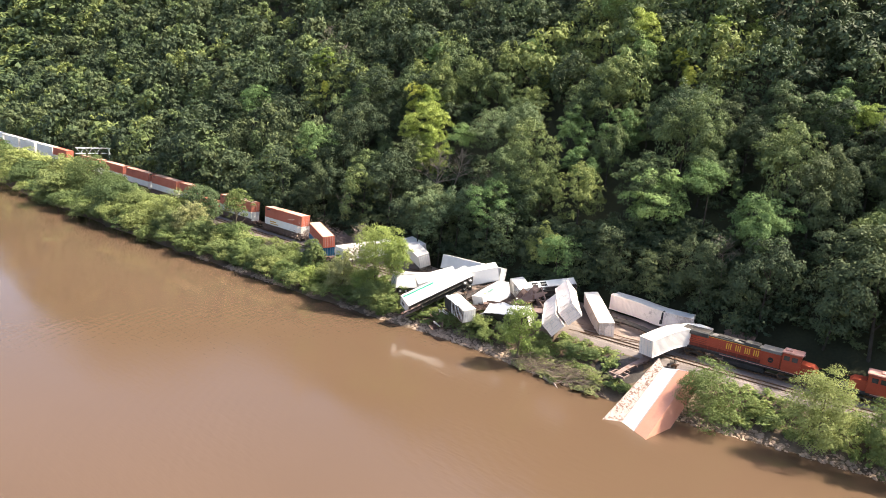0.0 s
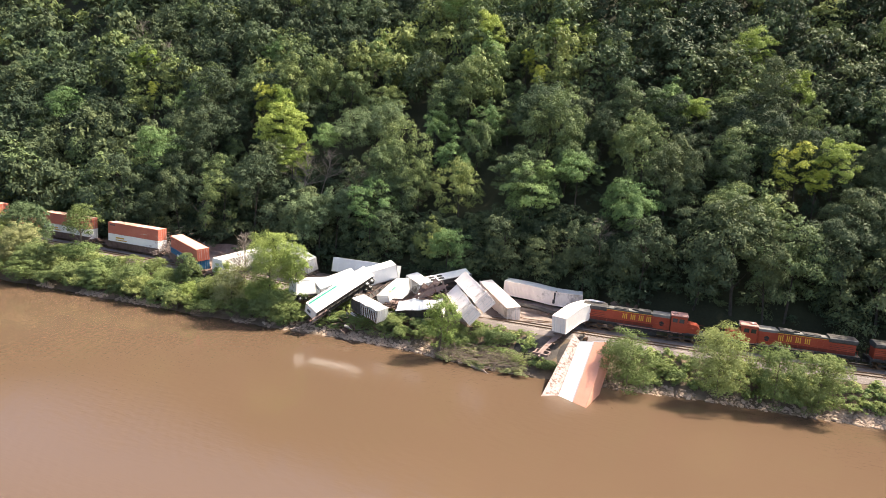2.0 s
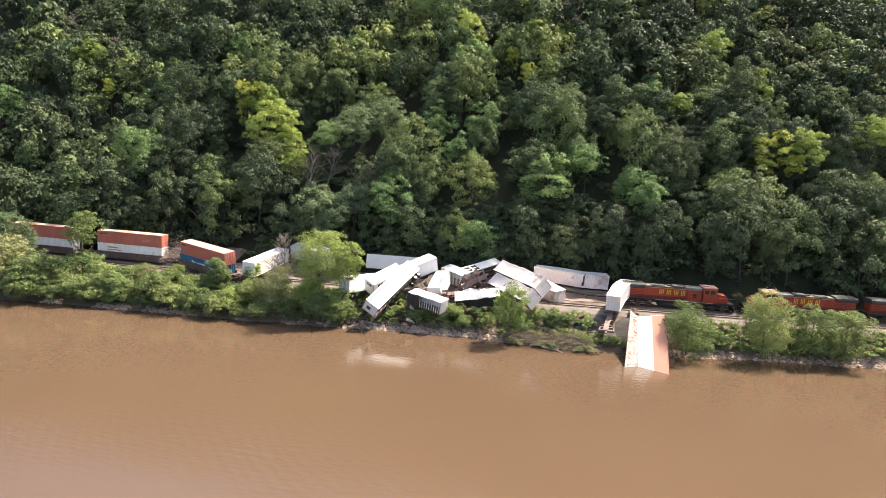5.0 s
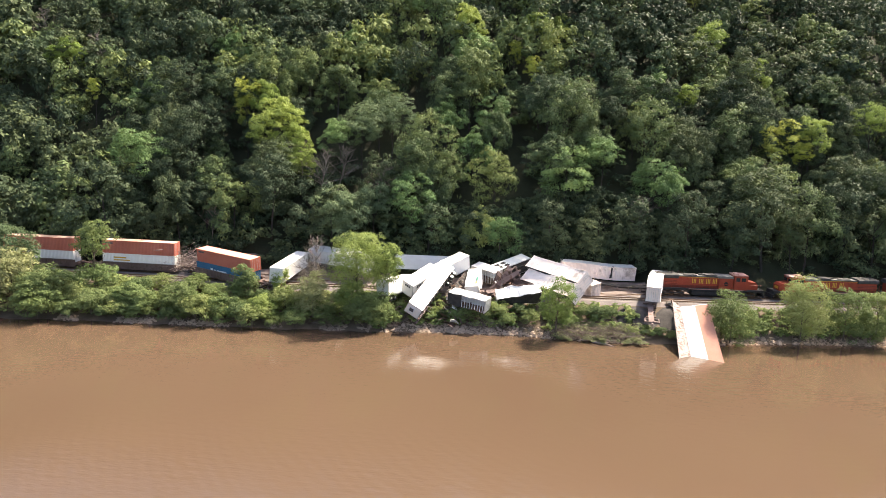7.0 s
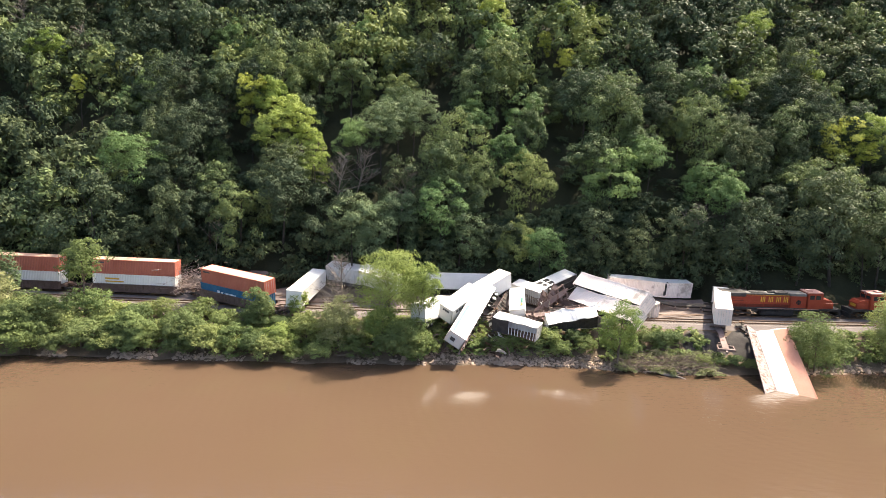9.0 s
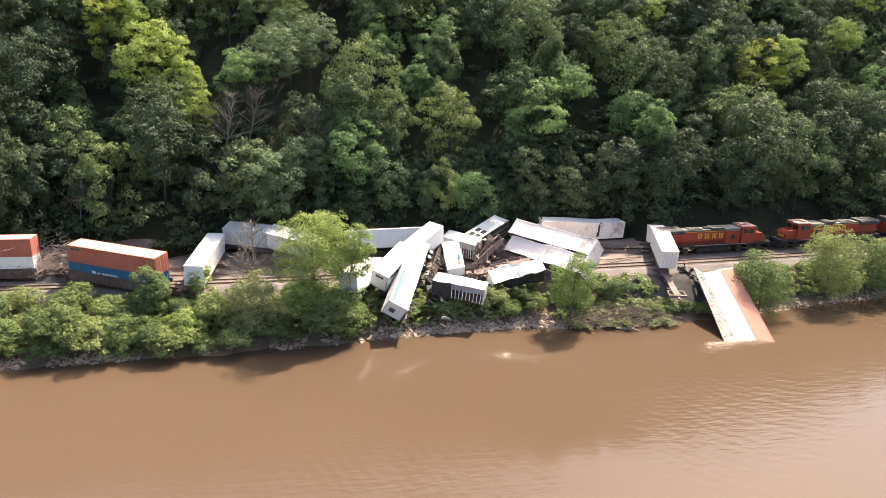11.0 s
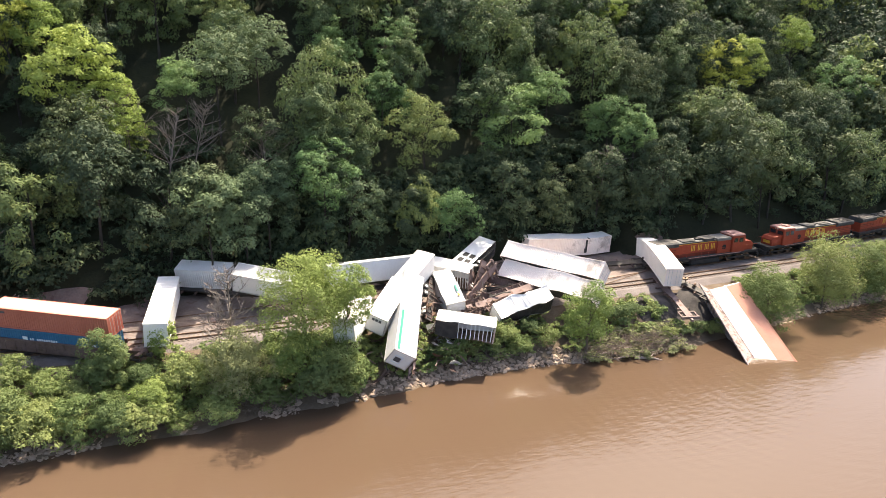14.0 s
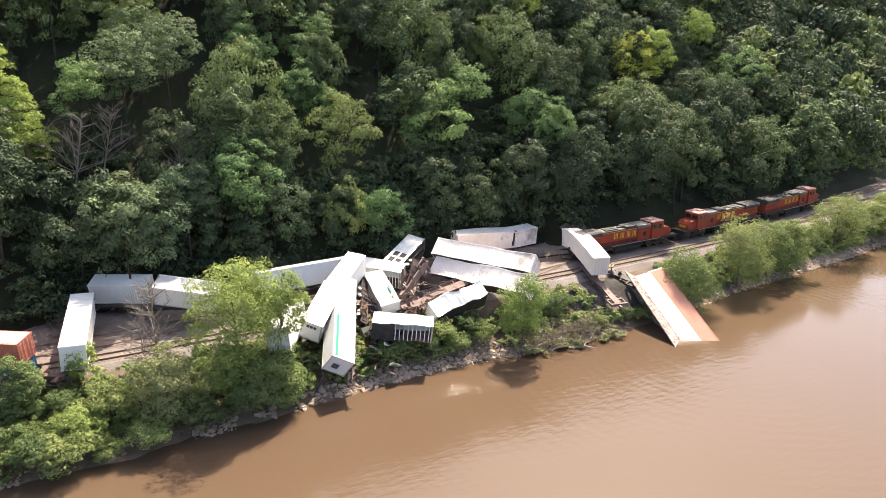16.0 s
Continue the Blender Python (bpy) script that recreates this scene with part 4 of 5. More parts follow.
t = container(pose(-39.9, 129.6, 7.3, 3.5, 1.8, 1.8), "buckled white container lying at the foot of the bluff", DIRTY, WHITE, size=(15.6, 2.59, 2.9), warp=along(((-7.8, 0.2, 0.1), (-2.5, 0, 0.1), (2.6, -0.5, -0.05), (7.8, 0.3, -0.1))))
# dark strips put on as the shadow where two container pieces meet
part("torn_seam", boxes((2.7, -1.82, 0.1, 0.3, 0.1, 2.2), (2.55, -1.83, -0.7, 0.35, 0.09, 0.8), (2.9, -1.8, 1.46, 0.25, 0.6, 0.06)), STEEL, t, "dark strip painted as the shadowed gap between two containers")
container(Matrix.Translation((-30.5, 117.5, 7.8)), "white container bent like a bow over the front of the wreck", WHITE, end=DIRTY, warp=along(((2.3, 7.0, -0.4), (1.2, 3.2, 0.1), (-0.45, -1.6, 0.1), (-2.0, -7.2, -0.75))), size=(16.15, 2.59, 2.9))
# the pair that slid into the river
slide = pose(-26.04, 100.57, 1.37, -77.4, 27.4, -92.85) @ Matrix.Translation((0, 0.155, 0))
container(slide @ Matrix.Translation((0, 0, 1.245)), "orange container lying half sunk in the river", ORANGE_WET, ORANGE_WET, size=(16.15, 2.9, 2.47), skin="smooth", seams=False)
sunk = container(slide @ Matrix.Translation((0.1, 0, -1.245)), "white container half sunk in the river, its scraped underside showing", WHITE, WHITE, size=(16.15, 2.9, 2.47), under=BLOTCHY, skin="smooth", seams=False)


def scraped_side(a, b, c, d):
    """The rusty side of the wagon that went down with the pair: a steel plate between four corners."""
    a, b, c, d = Vector(a), Vector(b), Vector(c), Vector(d)
    e = empty("wagon_side", Matrix())
    tagged(e, "scraped rust-blotched wagon side lying along the sunken container", "wagon side")
    up = (b - a).cross(d - a).normalized()
    up = up if up.z > 0 else -up
    bm = bmesh.new()
    low = [bm.verts.new(v - up * 0.12) for v in (a, b, c, d)]
    top = [bm.verts.new(v) for v in (a, b, c, d)]
    bm.faces.new(top), bm.faces.new(low[::-1])
    for k in range(4):
        bm.faces.new((low[k], low[(k + 1) % 4], top[(k + 1) % 4], top[k]))
    part("plate", bm, BLOTCHY, e)
    for p, q in ((a, b), (d, c)):
        bm = bmesh.new()
        tube(bm, p + up * 0.02, q + up * 0.02, 0.07, 0.07, 6)
        part("edge_rail", bm, BLOTCHY, e)


scraped_side((-29.45, 108.4, 6.5), (-31.7, 91.0, -2.0), (-29.15, 92.6, -2.0), (-28.35, 107.6, 5.8))
# overturned trailer with its wheels to the river
t = container(pose(-58.5, 125.0, 7.9, -80, -11, 41), "overturned white trailer with its wheels in the air", TRAILER, size=(9.0, 2.59, 2.9), skin="smooth", category="trailer", name="trailer")
running_gear(t, 9.0, 2.9, -1, False)
# flat black panels on the wall stand in for the openings' dark inside
for x in (-3.4, -1.7):
    for z in (-0.55, 0.55):
        part("torn_opening", boxes((x, -1.31, z, 1.15, 0.04, 0.8)), LOCO_BLACK, t, "black panel standing for the shade inside an opening")


def wreck_beam(m, length, label, seed, end=True, paint=RUSTPINK):
    """A wagon's centre sill torn loose: a boxed beam with cross bearers and an end platform."""
    r = random.Random(seed)
    e = empty("loose_underframe", m)
    tagged(e, label, "underframe")
    bm = bmesh.new()
    seg_box(bm, -length / 2, length / 2, -0.32, 0.32, -0.12, 0.28, 8)
    seg_box(bm, -length / 2, length / 2, -0.5, 0.5, 0.28, 0.33, 8)
    w = dented(0.25, 4.0, seed)
    finish(bm, w, length / 2)
    part("centre_sill", bm, paint, e)
    for i in range(int(length / 2.2)):
        x = -length / 2 + 1.1 + 2.2 * i
        bm = bmesh.new()
        s = r.uniform(0.7, 1.25)
        seg_box(bm, x - 0.1, x + 0.1, -s, s, 0.02, 0.24, 4)
        finish(bm, w, length / 2)
        part("cross_bearer", bm, BROWN, e)
    if end:
        bm = boxes((length / 2 + 0.1, 0, 0.1, 0.25, 2.7, 0.4), (length / 2 - 1.3, 0, 0.1, 0.2, 2.4, 0.3), (length / 2 - 0.6, 1.2, 0.1, 1.6, 0.15, 0.25), (length / 2 - 0.6, -1.2, 0.1, 1.6, 0.15, 0.25), (length / 2 + 0.5, 0, 0, 0.7, 0.3, 0.3))
        part("end_platform", bm, paint, e)
    return e


def aim(p, q, roll=0):
    """A pose half way between p and q with its x axis from p to q."""
    p, q = Vector(p), Vector(q)
    return Matrix.Translation((p + q) / 2) @ (q - p).to_track_quat("X", "Z").to_matrix().to_4x4() @ pose(0, 0, 0, roll, 0, 0)


wreck_beam(aim((-31.9, 116.0, 5.2), (-33.9, 103.8, 3.3)), 12.0, "pinkish steel wagon frame hanging over the bank", 1)
wreck_beam(aim((-46.5, 125.5, 5.3), (-30.5, 120.8, 5.7), 20), 16.0, "dark wagon frame lying beside the buckled container", 2, True, STEEL)
wreck_beam(aim((-102.0, 129.0, 5.6), (-86.5, 119.3, 6.3), 10), 18.0, "dark wagon frame under the grey container and the trailer", 12, True, STEEL)
wreck_beam(aim((-80.5, 118.6, 6.3), (-68.5, 121.0, 6.5), 5), 13.0, "dark wagon frame under the long grey trailer", 13, False, STEEL)
wreck_beam(aim((-64.5, 111.0, 5.4), (-53.0, 114.5, 6.4), 30), 12.5, "brown wagon frame twisted through the heap", 3, False)
wreck_beam(aim((-68.0, 108.5, 4.6), (-58.0, 112.0, 5.9), -60), 10.5, "brown wagon frame lying in the heap", 4, False, BROWN)
wreck_beam(aim((-62.5, 116.0, 5.2), (-57.5, 119.5, 8.0), 80), 7.0, "pinkish wagon frame standing on edge in the heap", 5)


# ---- loose wreckage ----
def torn_plate(m, seed, material, label):
    """A bent, ragged piece of car body sheet."""
    r = random.Random(seed)
    lx, ly = r.uniform(1.2, 3.4), r.uniform(0.5, 1.3)
    e = empty("torn_plate", m)
    bm = bmesh.new()
    n, k = 7, 3
    curl, twist = r.uniform(-0.5, 0.5), r.uniform(-0.4, 0.4)
    rows = []
    for i in range(n):
        u = i / (n - 1) - 0.5
        col = []
        for j in range(k):
            v = j / (k - 1) - 0.5
            x = u * lx + (r.uniform(-0.12, 0.12) if i in (0, n - 1) else 0)
            col.append(bm.verts.new((x, v * ly * r.uniform(0.85, 1.1), curl * (4 * u * u - 0.5) + twist * u * v * 4 + r.uniform(-0.06, 0.06))))
        rows.append(col)
    for a, b in zip(rows, rows[1:]):
        for j in range(k - 1):
            bm.faces.new((a[j], b[j], b[j + 1], a[j + 1]))
    bmesh.ops.solidify(bm, geom=list(bm.faces), thickness=0.05)
    part("sheet", bm, material, e)
    bm = bmesh.new()
    seg_box(bm, -lx * 0.42, lx * 0.42, -0.05, 0.05, -curl * 0.5 + 0.04, -curl * 0.5 + 0.14, 1)
    part("stiffener", bm, BROWN, e)
    return tagged(e, label, "metal plate", "torn plates in the heap")


def bent_strut(m, seed, material, label):
    """A kinked length of steel channel."""
    r = random.Random(seed)
    e = empty("bent_strut", m)
    ln = r.uniform(1.5, 4.2)
    p = [Vector((-ln / 2, 0, 0)), Vector((r.uniform(-0.2, 0.2) * ln, r.uniform(-0.3, 0.3), r.uniform(-0.3, 0.4))), Vector((ln / 2, 0, 0))]
    bm = bmesh.new()
    w = r.uniform(0.06, 0.12)
    for a, b in zip(p, p[1:]):
        tube(bm, a, b, w, w, 4)
    part("bar", bm, material, e)
    return tagged(e, label, "steel bar", "bent bars in the heap")


def wheelset(m, label):
    e = empty("wheelset", m)
    for y in (-0.75, 0.75):
        bm = bmesh.new()
        tube(bm, (0, y - 0.065, 0), (0, y + 0.065, 0), 0.46, 0.44, 18)
        tube(bm, (0, y - 0.1, 0), (0, y + 0.1, 0), 0.14, 0.14, 10)
        part("wheel", bm, RAIL, e)
    bm = bmesh.new()
    tube(bm, (0, -1.05, 0), (0, 1.05, 0), 0.08, 0.08, 8)
    part("axle", bm, STEEL, e)
    return tagged(e, label, "wheelset", "loose wheelsets")


rw = random.Random(21)
for i in range(112):
    zone = i % 4
    if zone == 0:
        x, y = rw.uniform(-70.6, -67.2), rw.uniform(104.8, 117.0)
    elif zone == 1:
        x, y = rw.uniform(-65.5, -57.0), rw.uniform(108.5, 114.0)
    elif zone == 2:
        x, y = rw.uniform(-62.0, -54.5), rw.uniform(113.5, 124.5)
    else:
        x, y = rw.choice((rw.uniform(-79.5, -75.5), rw.uniform(-71.5, -68.0))), rw.uniform(102.8, 108.5)
    z = ground_z(x, y) + rw.uniform(0.4, 2.2)
    m = pose(x, y, z, rw.uniform(-55, 55), rw.uniform(-35, 35), rw.uniform(0, 360))
    kind = rw.random()
    paint = rw.choice((BROWN, BROWN, RUSTPINK, RUSTPINK, STEEL, TRAILER))
    word = {"brown_car_paint": "brown", "weathered_red_frame": "pinkish", "dark_steel": "dark", "white_trailer_skin": "white"}[paint.name]
    if kind < 0.5:
        torn_plate(m, i, paint, word + " torn metal plate bent in the heap of wreckage")
    else:
        bent_strut(m, i, paint if paint is not TRAILER else BROWN, (word if paint is not TRAILER else "brown") + " bent steel bar sticking out of the wreckage")
for px, py, pz, a, b in ((-60.6, 110.6, 5.6, 40, 20), (-69.6, 111.5, 5.8, 70, 100), (-58.4, 117.0, 5.6, 30, 60), (-27.6, 110.6, 4.8, 20, 30), (-28.4, 112.6, 5.0, 80, 70), (-124.5, 119.5, 4.9, 0, 20), (-56.0, 121.5, 5.6, 60, 140)):
    wheelset(pose(px, py, pz, a, 0, b), "rusty railway wheelset torn loose in the wreck")
# the end of a wagon beside the sunken containers
wreck_beam(aim((-29.0, 113.6, 4.9), (-27.2, 107.6, 4.2), 15), 6.0, "dark broken wagon frame at the top of the slide", 9, True, STEEL)


def leaning_panel(m, length, width, material, label):
    """A heavy steel deck panel with a flange on both long edges and stiffeners across its back."""
    e = empty("deck_panel", m)
    tagged(e, label, "steel panel", "deck panels in the heap")
    w = dented(0.12, 1.6, length)
    bm = bmesh.new()
    seg_box(bm, -length / 2, length / 2, -width / 2, width / 2, -0.03, 0.03, 10)
    finish(bm, w, length / 2)
    part("plate", bm, material, e)
    for q in (-1, 1):
        bm = bmesh.new()
        seg_box(bm, -length / 2, length / 2, q * width / 2 - 0.04, q * width / 2 + 0.04, -0.12, 0.14, 10)
        finish(bm, w, length / 2)
        part("flange", bm, BROWN, e)
    for i in range(int(length / 0.9)):
        x = -length / 2 + 0.45 + 0.9 * i
        bm = bmesh.new()
        seg_box(bm, x - 0.05, x + 0.05, -width / 2 + 0.05, width / 2 - 0.05, 0.031, 0.12, 1)
        finish(bm, w, length / 2)
        part("stiffener", bm, BROWN, e)


leaning_panel(aim((-61.2, 117.0, 5.4), (-58.8, 119.7, 9.0), 60), 5.2, 1.2, RUSTPINK, "pinkish steel deck panel standing up in the heap")
leaning_panel(aim((-61.8, 117.4, 5.4), (-60.9, 119.0, 8.0), 75), 3.2, 1.4, RUSTPINK, "pinkish steel deck panel leaning in the heap")
leaning_panel(aim((-64.6, 112.2, 5.5), (-54.1, 115.2, 6.5), 55), 11.0, 1.0, BROWN, "long brown steel panel lying across the heap")
leaning_panel(aim((-58.3, 119.5, 6.4), (-54.7, 115.7, 6.0), 70), 5.4, 0.9, BROWN, "dark brown steel panel under the grimy containers")
leaning_panel(aim((-70.5, 109.8, 4.9), (-67.2, 118.6, 8.0), 40), 9.4, 0.9, STEEL, "dark steel panel along the overturned trailer")


# ---- trees ----
def crown_mesh(seed, quads, rad, tall, leaf, lobes, base, low=-0.5, droop=0.0):
    """One crown: leaves laid over the tops of rounded clumps that sit on the main lobes. Returns the leaves' corners and each leaf's clump shade."""
    rs = np.random.RandomState(seed)
    main = max(lobes // 2, 5)
    c = rs.normal(size=(main, 3))
    c /= np.linalg.norm(c, axis=1)[:, None]
    c[:, 2] = np.where(c[:, 2] < low, -c[:, 2] * 0.6, c[:, 2])
    c *= rs.uniform(0.42, 0.74, (main, 1))
    c[0] = (0, 0, 0.35)
    r = rs.uniform(0.26, 0.44, main)
    clumps = int(lobes * 3.2)
    which = rs.choice(main, clumps, p=r ** 2 / (r ** 2).sum())
    o = rs.normal(size=(clumps, 3))
    o[:, 2] += 0.3
    o += 0.9 * c[which]
    o /= np.linalg.norm(o, axis=1)[:, None]
    mid = c[which] + o * (r[which] * rs.uniform(0.7, 1.15, clumps))[:, None]
    size = rs.uniform(0.12, 0.25, clumps)
    shade = rs.uniform(0, 1, clumps)
    pick = rs.choice(clumps, quads, p=size ** 2 / (size ** 2).sum())
    d = rs.normal(size=(quads, 3))
    d[:, 2] = np.abs(d[:, 2]) * 0.9 - 0.25
    d += 0.55 * o[pick]
    d /= np.linalg.norm(d, axis=1)[:, None]
    pos = mid[pick] + d * (size[pick] * rs.uniform(0.7, 1.08, quads))[:, None] * (1.0, 1.0, 0.8)
    pos *= (rad, rad, tall / 2)
    pos[:, 2] += base + tall / 2
    nrm = d + rs.normal(scale=0.31, size=(quads, 3))
    nrm[:, 2] += 0.35 - droop
    nrm /= np.linalg.norm(nrm, axis=1)[:, None]
    u = np.cross(nrm, rs.normal(size=(quads, 3)))
    u /= np.linalg.norm(u, axis=1)[:, None]
    v = np.cross(nrm, u)
    su = (leaf * rs.uniform(0.55, 1.25, quads))[:, None] * u
    sv = (leaf * rs.uniform(0.3, 0.65, quads))[:, None] * v
    k = rs.uniform(-0.6, 0.6, (quads, 1))
    return np.stack([pos - su, pos + su + k * sv, pos + sv * 1.6 - k * su], 1), shade[pick].astype(np.float32)


def leaf_data(name, crown, material, tint=0.0):
    corners, shade = crown
    q = len(corners)
    me = bpy.data.meshes.new(name)
    me.vertices.add(3 * q)
    me.vertices.foreach_set("co", corners.reshape(-1).astype(np.float32))
    me.loops.add(3 * q)
    me.loops.foreach_set("vertex_index", np.arange(3 * q, dtype=np.int32))
    me.polygons.add(q)
    me.polygons.foreach_set("loop_start", np.arange(0, 3 * q, 3, dtype=np.int32))
    me.update(calc_edges=True)
    for key, value in (("tint", tint), ("clump", shade)):
        at = me.attributes.new(key, "FLOAT", "FACE")
        at.data.foreach_set("value", np.broadcast_to(np.asarray(value, np.float32), (q,)).copy())
    me.materials.append(material)
    return me


def trunk_data(name, seed, tall, thick, limbs, spread, sides=6, bark=None):
    rs = random.Random(seed)
    bm = bmesh.new()
    bend = (rs.uniform(-0.5, 0.5), rs.uniform(-0.5, 0.5))
    pts = [Vector((bend[0] * f * f, bend[1] * f * f, tall * f - (0.6 if f == 0 else 0))) for f in (0, 0.3, 0.6, 0.85)]
    rad = [thick, thick * 0.75, thick * 0.5, thick * 0.25]
    for i in range(3):
        tube(bm, pts[i], pts[i + 1], rad[i], rad[i + 1], sides, False)
    for i in range(limbs):
        f = rs.uniform(0.3, 0.75)
        a = rs.uniform(0, 2 * math.pi)
        p0 = Vector((bend[0] * f * f, bend[1] * f * f, tall * f))
        p1 = p0 + Vector((math.cos(a) * spread * rs.uniform(0.4, 0.8), math.sin(a) * spread * rs.uniform(0.4, 0.8), tall * rs.uniform(0.12, 0.3)))
        tube(bm, p0, p1, thick * 0.35, thick * 0.1, 5, False)
    me = bpy.data.meshes.new(name)
    bm.to_mesh(me)
    bm.free()
    me.materials.append(bark or BARK)
    return me


def plant(name, m, trunk, crown, label, category="tree", group=""):
    e = empty(name, m)
    if trunk:
        t = new("trunk", trunk)
        t.parent = e
    c = new("crown", crown)
    c.parent = e
    return tagged(e, label, category, group)


# the hillside wood: the front of it tree by tree, the rest as one mass
HI = [crown_mesh(100 + i, 5600, 4.6 + 0.6 * (i % 3), 10.0 + 1.0 * (i % 4), 0.215, 28 + 4 * (i % 3), 0.4, low=-0.75) for i in range(7)]
MID = [crown_mesh(200 + i, 1100, 4.7 + 0.6 * (i % 3), 10.0 + 1.0 * (i % 4), 0.45, 24 + 3 * (i % 3), 0.4, low=-0.7) for i in range(7)]
LOW = [crown_mesh(300 + i, 480, 4.9, 10.0, 0.7, 20, 0.5) for i in range(4)]
FAR = [crown_mesh(320 + i, 150, 5.4, 10.5, 1.5, 12, 0.5) for i in range(4)]
hill_crowns = [leaf_data("hill_crown", c, LEAF) for c in HI]
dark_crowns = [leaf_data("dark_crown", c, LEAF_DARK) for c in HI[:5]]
bright_crowns = [leaf_data("bright_crown", c, LEAF_BRIGHT) for c in HI[:3]]
light_crowns = [leaf_data("light_crown", c, LEAF_GREEN) for c in HI[4:7]]
yellow_crowns = [leaf_data("yellow_crown", c, LEAF_YELLOW) for c in HI[3:5]]
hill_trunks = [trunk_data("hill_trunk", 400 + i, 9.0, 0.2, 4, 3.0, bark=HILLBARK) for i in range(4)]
rs = random.Random(7)

# trees that stand out by their colour or size: kind, x, y, height of the crown's top above the river, girth
MARKED = (
    ("yellow", 4.2, 150.5, 41.2, 0.85), ("yellow", 7.6, 148.0, 36.0, 0.45), ("bright", 11.0, 151.6, 42.0, 0.9), ("bright", 2.9, 170.6, 56.6, 0.95),
    ("yellow", -123.5, 153.0, 46.4, 0.85), ("bright", -119.6, 155.0, 46.0, 0.9), ("bright", -114.4, 148.6, 42.0, 1.2), ("bright", -110.2, 145.6, 36.0, 0.9), ("bright", -107.6, 142.4, 30.6, 0.75),
    ("light", -67.6, 146.6, 36.4, 0.95), ("light", -63.0, 155.6, 44.2, 0.85), ("light", -74.5, 153.6, 44.0, 0.9), ("light", -69.6, 173.6, 63.4, 1.1), ("bright", -71.5, 178.0, 69.0, 1.0),
    ("yellow", -58.7, 171.6, 59.2, 0.45), ("yellow", -53.7, 167.2, 55.0, 0.5), ("bright", -53.4, 178.0, 67.6, 0.75), ("bright", -45.3, 187.0, 67.4, 0.8), ("light", -134.0, 173.6, 60.6, 1.05),
    ("yellow", -163.2, 155.2, 45.0, 0.4), ("light", -24.7, 135.2, 30.0, 0.75), ("light", -22.3, 165.0, 53.0, 1.1), ("bright", -16.5, 161.0, 49.0, 0.7), ("bright", -7.0, 179.4, 66.8, 0.85), ("light", -61.0, 129.6, 18.4, 0.75),
    ("light", -26.4, 141.8, 31.4, 1.0), ("light", -46.5, 139.4, 33.4, 1.1), ("dull", -96.8, 127.6, 22.6, 1.15), ("dull", -92.0, 130.0, 22.0, 0.9), ("dull", -88.6, 131.6, 24.2, 0.9), ("dull", -94.1, 147.6, 42.0, 0.95),
    ("dull", -87.5, 152.0, 44.0, 0.9), ("light", -80.2, 131.6, 26.6, 0.9), ("light", -98.8, 145.2, 37.4, 0.75), ("light", -38.0, 144.0, 36.0, 0.9), ("light", -143.0, 135.6, 33.6, 1.0), ("light", -102.0, 176.0, 62.0, 1.1), ("light", -150.0, 158.0, 47.0, 1.0), ("bright", -176.0, 166.0, 56.0, 0.9),
    ("light", -192.0, 150.0, 42.0, 1.1), ("bright", 26.0, 155.0, 46.0, 0.7), ("light", 33.0, 147.0, 38.0, 0.9), ("light", -84.0, 188.0, 76.0, 1.0), ("bright", 41.0, 167.0, 58.0, 0.9))
dull_crowns = [leaf_data("dull_crown", c, LEAF_DULL) for c in HI[1:4]]
for kind, px, py, top, k in MARKED:
    pool, word = {"bright": (bright_crowns, "bright yellow-green"), "light": (light_crowns, "light green"), "yellow": (yellow_crowns, "golden yellow"), "dull": (dull_crowns, "dull grey-green")}[kind]
    pick = rs.randrange(len(pool))
    crown = pool[pick]
    high = max(v.co.z for v in crown.vertices)
    foot = ground_z(px, py) - 0.3
    size = k * 1.12
    e = empty("tree", pose(px, py, foot, 0, 0, rs.uniform(0, 360)))
    c = new("crown", crown)
    c.parent = e
    c.matrix_basis = Matrix.Translation((0, 0, max(0.0, top - foot - high * size))) @ Matrix.Diagonal((size, size, size, 1))
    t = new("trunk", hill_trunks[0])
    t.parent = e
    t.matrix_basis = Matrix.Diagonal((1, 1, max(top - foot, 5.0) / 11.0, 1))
    tagged(e, word + " broadleaf tree among the trees on the bluff", "tree", "trees of the bluff")
# hollows in the wood: x, y, half width, half depth
HOLLOWS = ((-56.0, 147.0, 1.8, 6.0), (-103.5, 151.0, 2.0, 6.0), (-83.0, 153.0, 2.0, 5.0))


def hidden_edge(x):
    """How far behind the far track the wood begins."""
    return float(np.interp(x, (-140, -125, -110, -100, -82, -66, -55, -46, -30, -24, -16), (8.5, 12.0, 13.0, 14.0, 11.5, 10.5, 12.0, 15.5, 15.5, 10.0, 9.0)))


spots = []
x = -420.0
while x < 190:
    y = hidden_edge(x) + rs.uniform(-0.5, 2)
    first = True
    while y < 150:
        px, py = x + rs.uniform(-3.0, 3.0), float(far_y(x)) + y + rs.uniform(-1.6, 1.6)
        gap = rough_noise(px, py, 14, 21) < -0.5 and y > 30 and not first
        if any(abs(px - a) < w + 2.5 and abs(py - b) < h + 2.0 for a, b, w, h in HOLLOWS):
            gap = True
        if not gap and all((px - a) ** 2 + (py - b) ** 2 > 6 + 9 * k for _, a, b, _, k in MARKED):
            spots.append((px, py, y, first))
        y += 2.0 if first else 0.0
        first = False
        y += 6.0 + 0.012 * y + rs.uniform(-0.6, 1.0)
    x += 7.0
near_spots = [s for s in spots if -150 < s[0] < 35 and s[2] < 46]
rs.shuffle(near_spots)
near_spots = near_spots[:250]
chosen = set(near_spots)


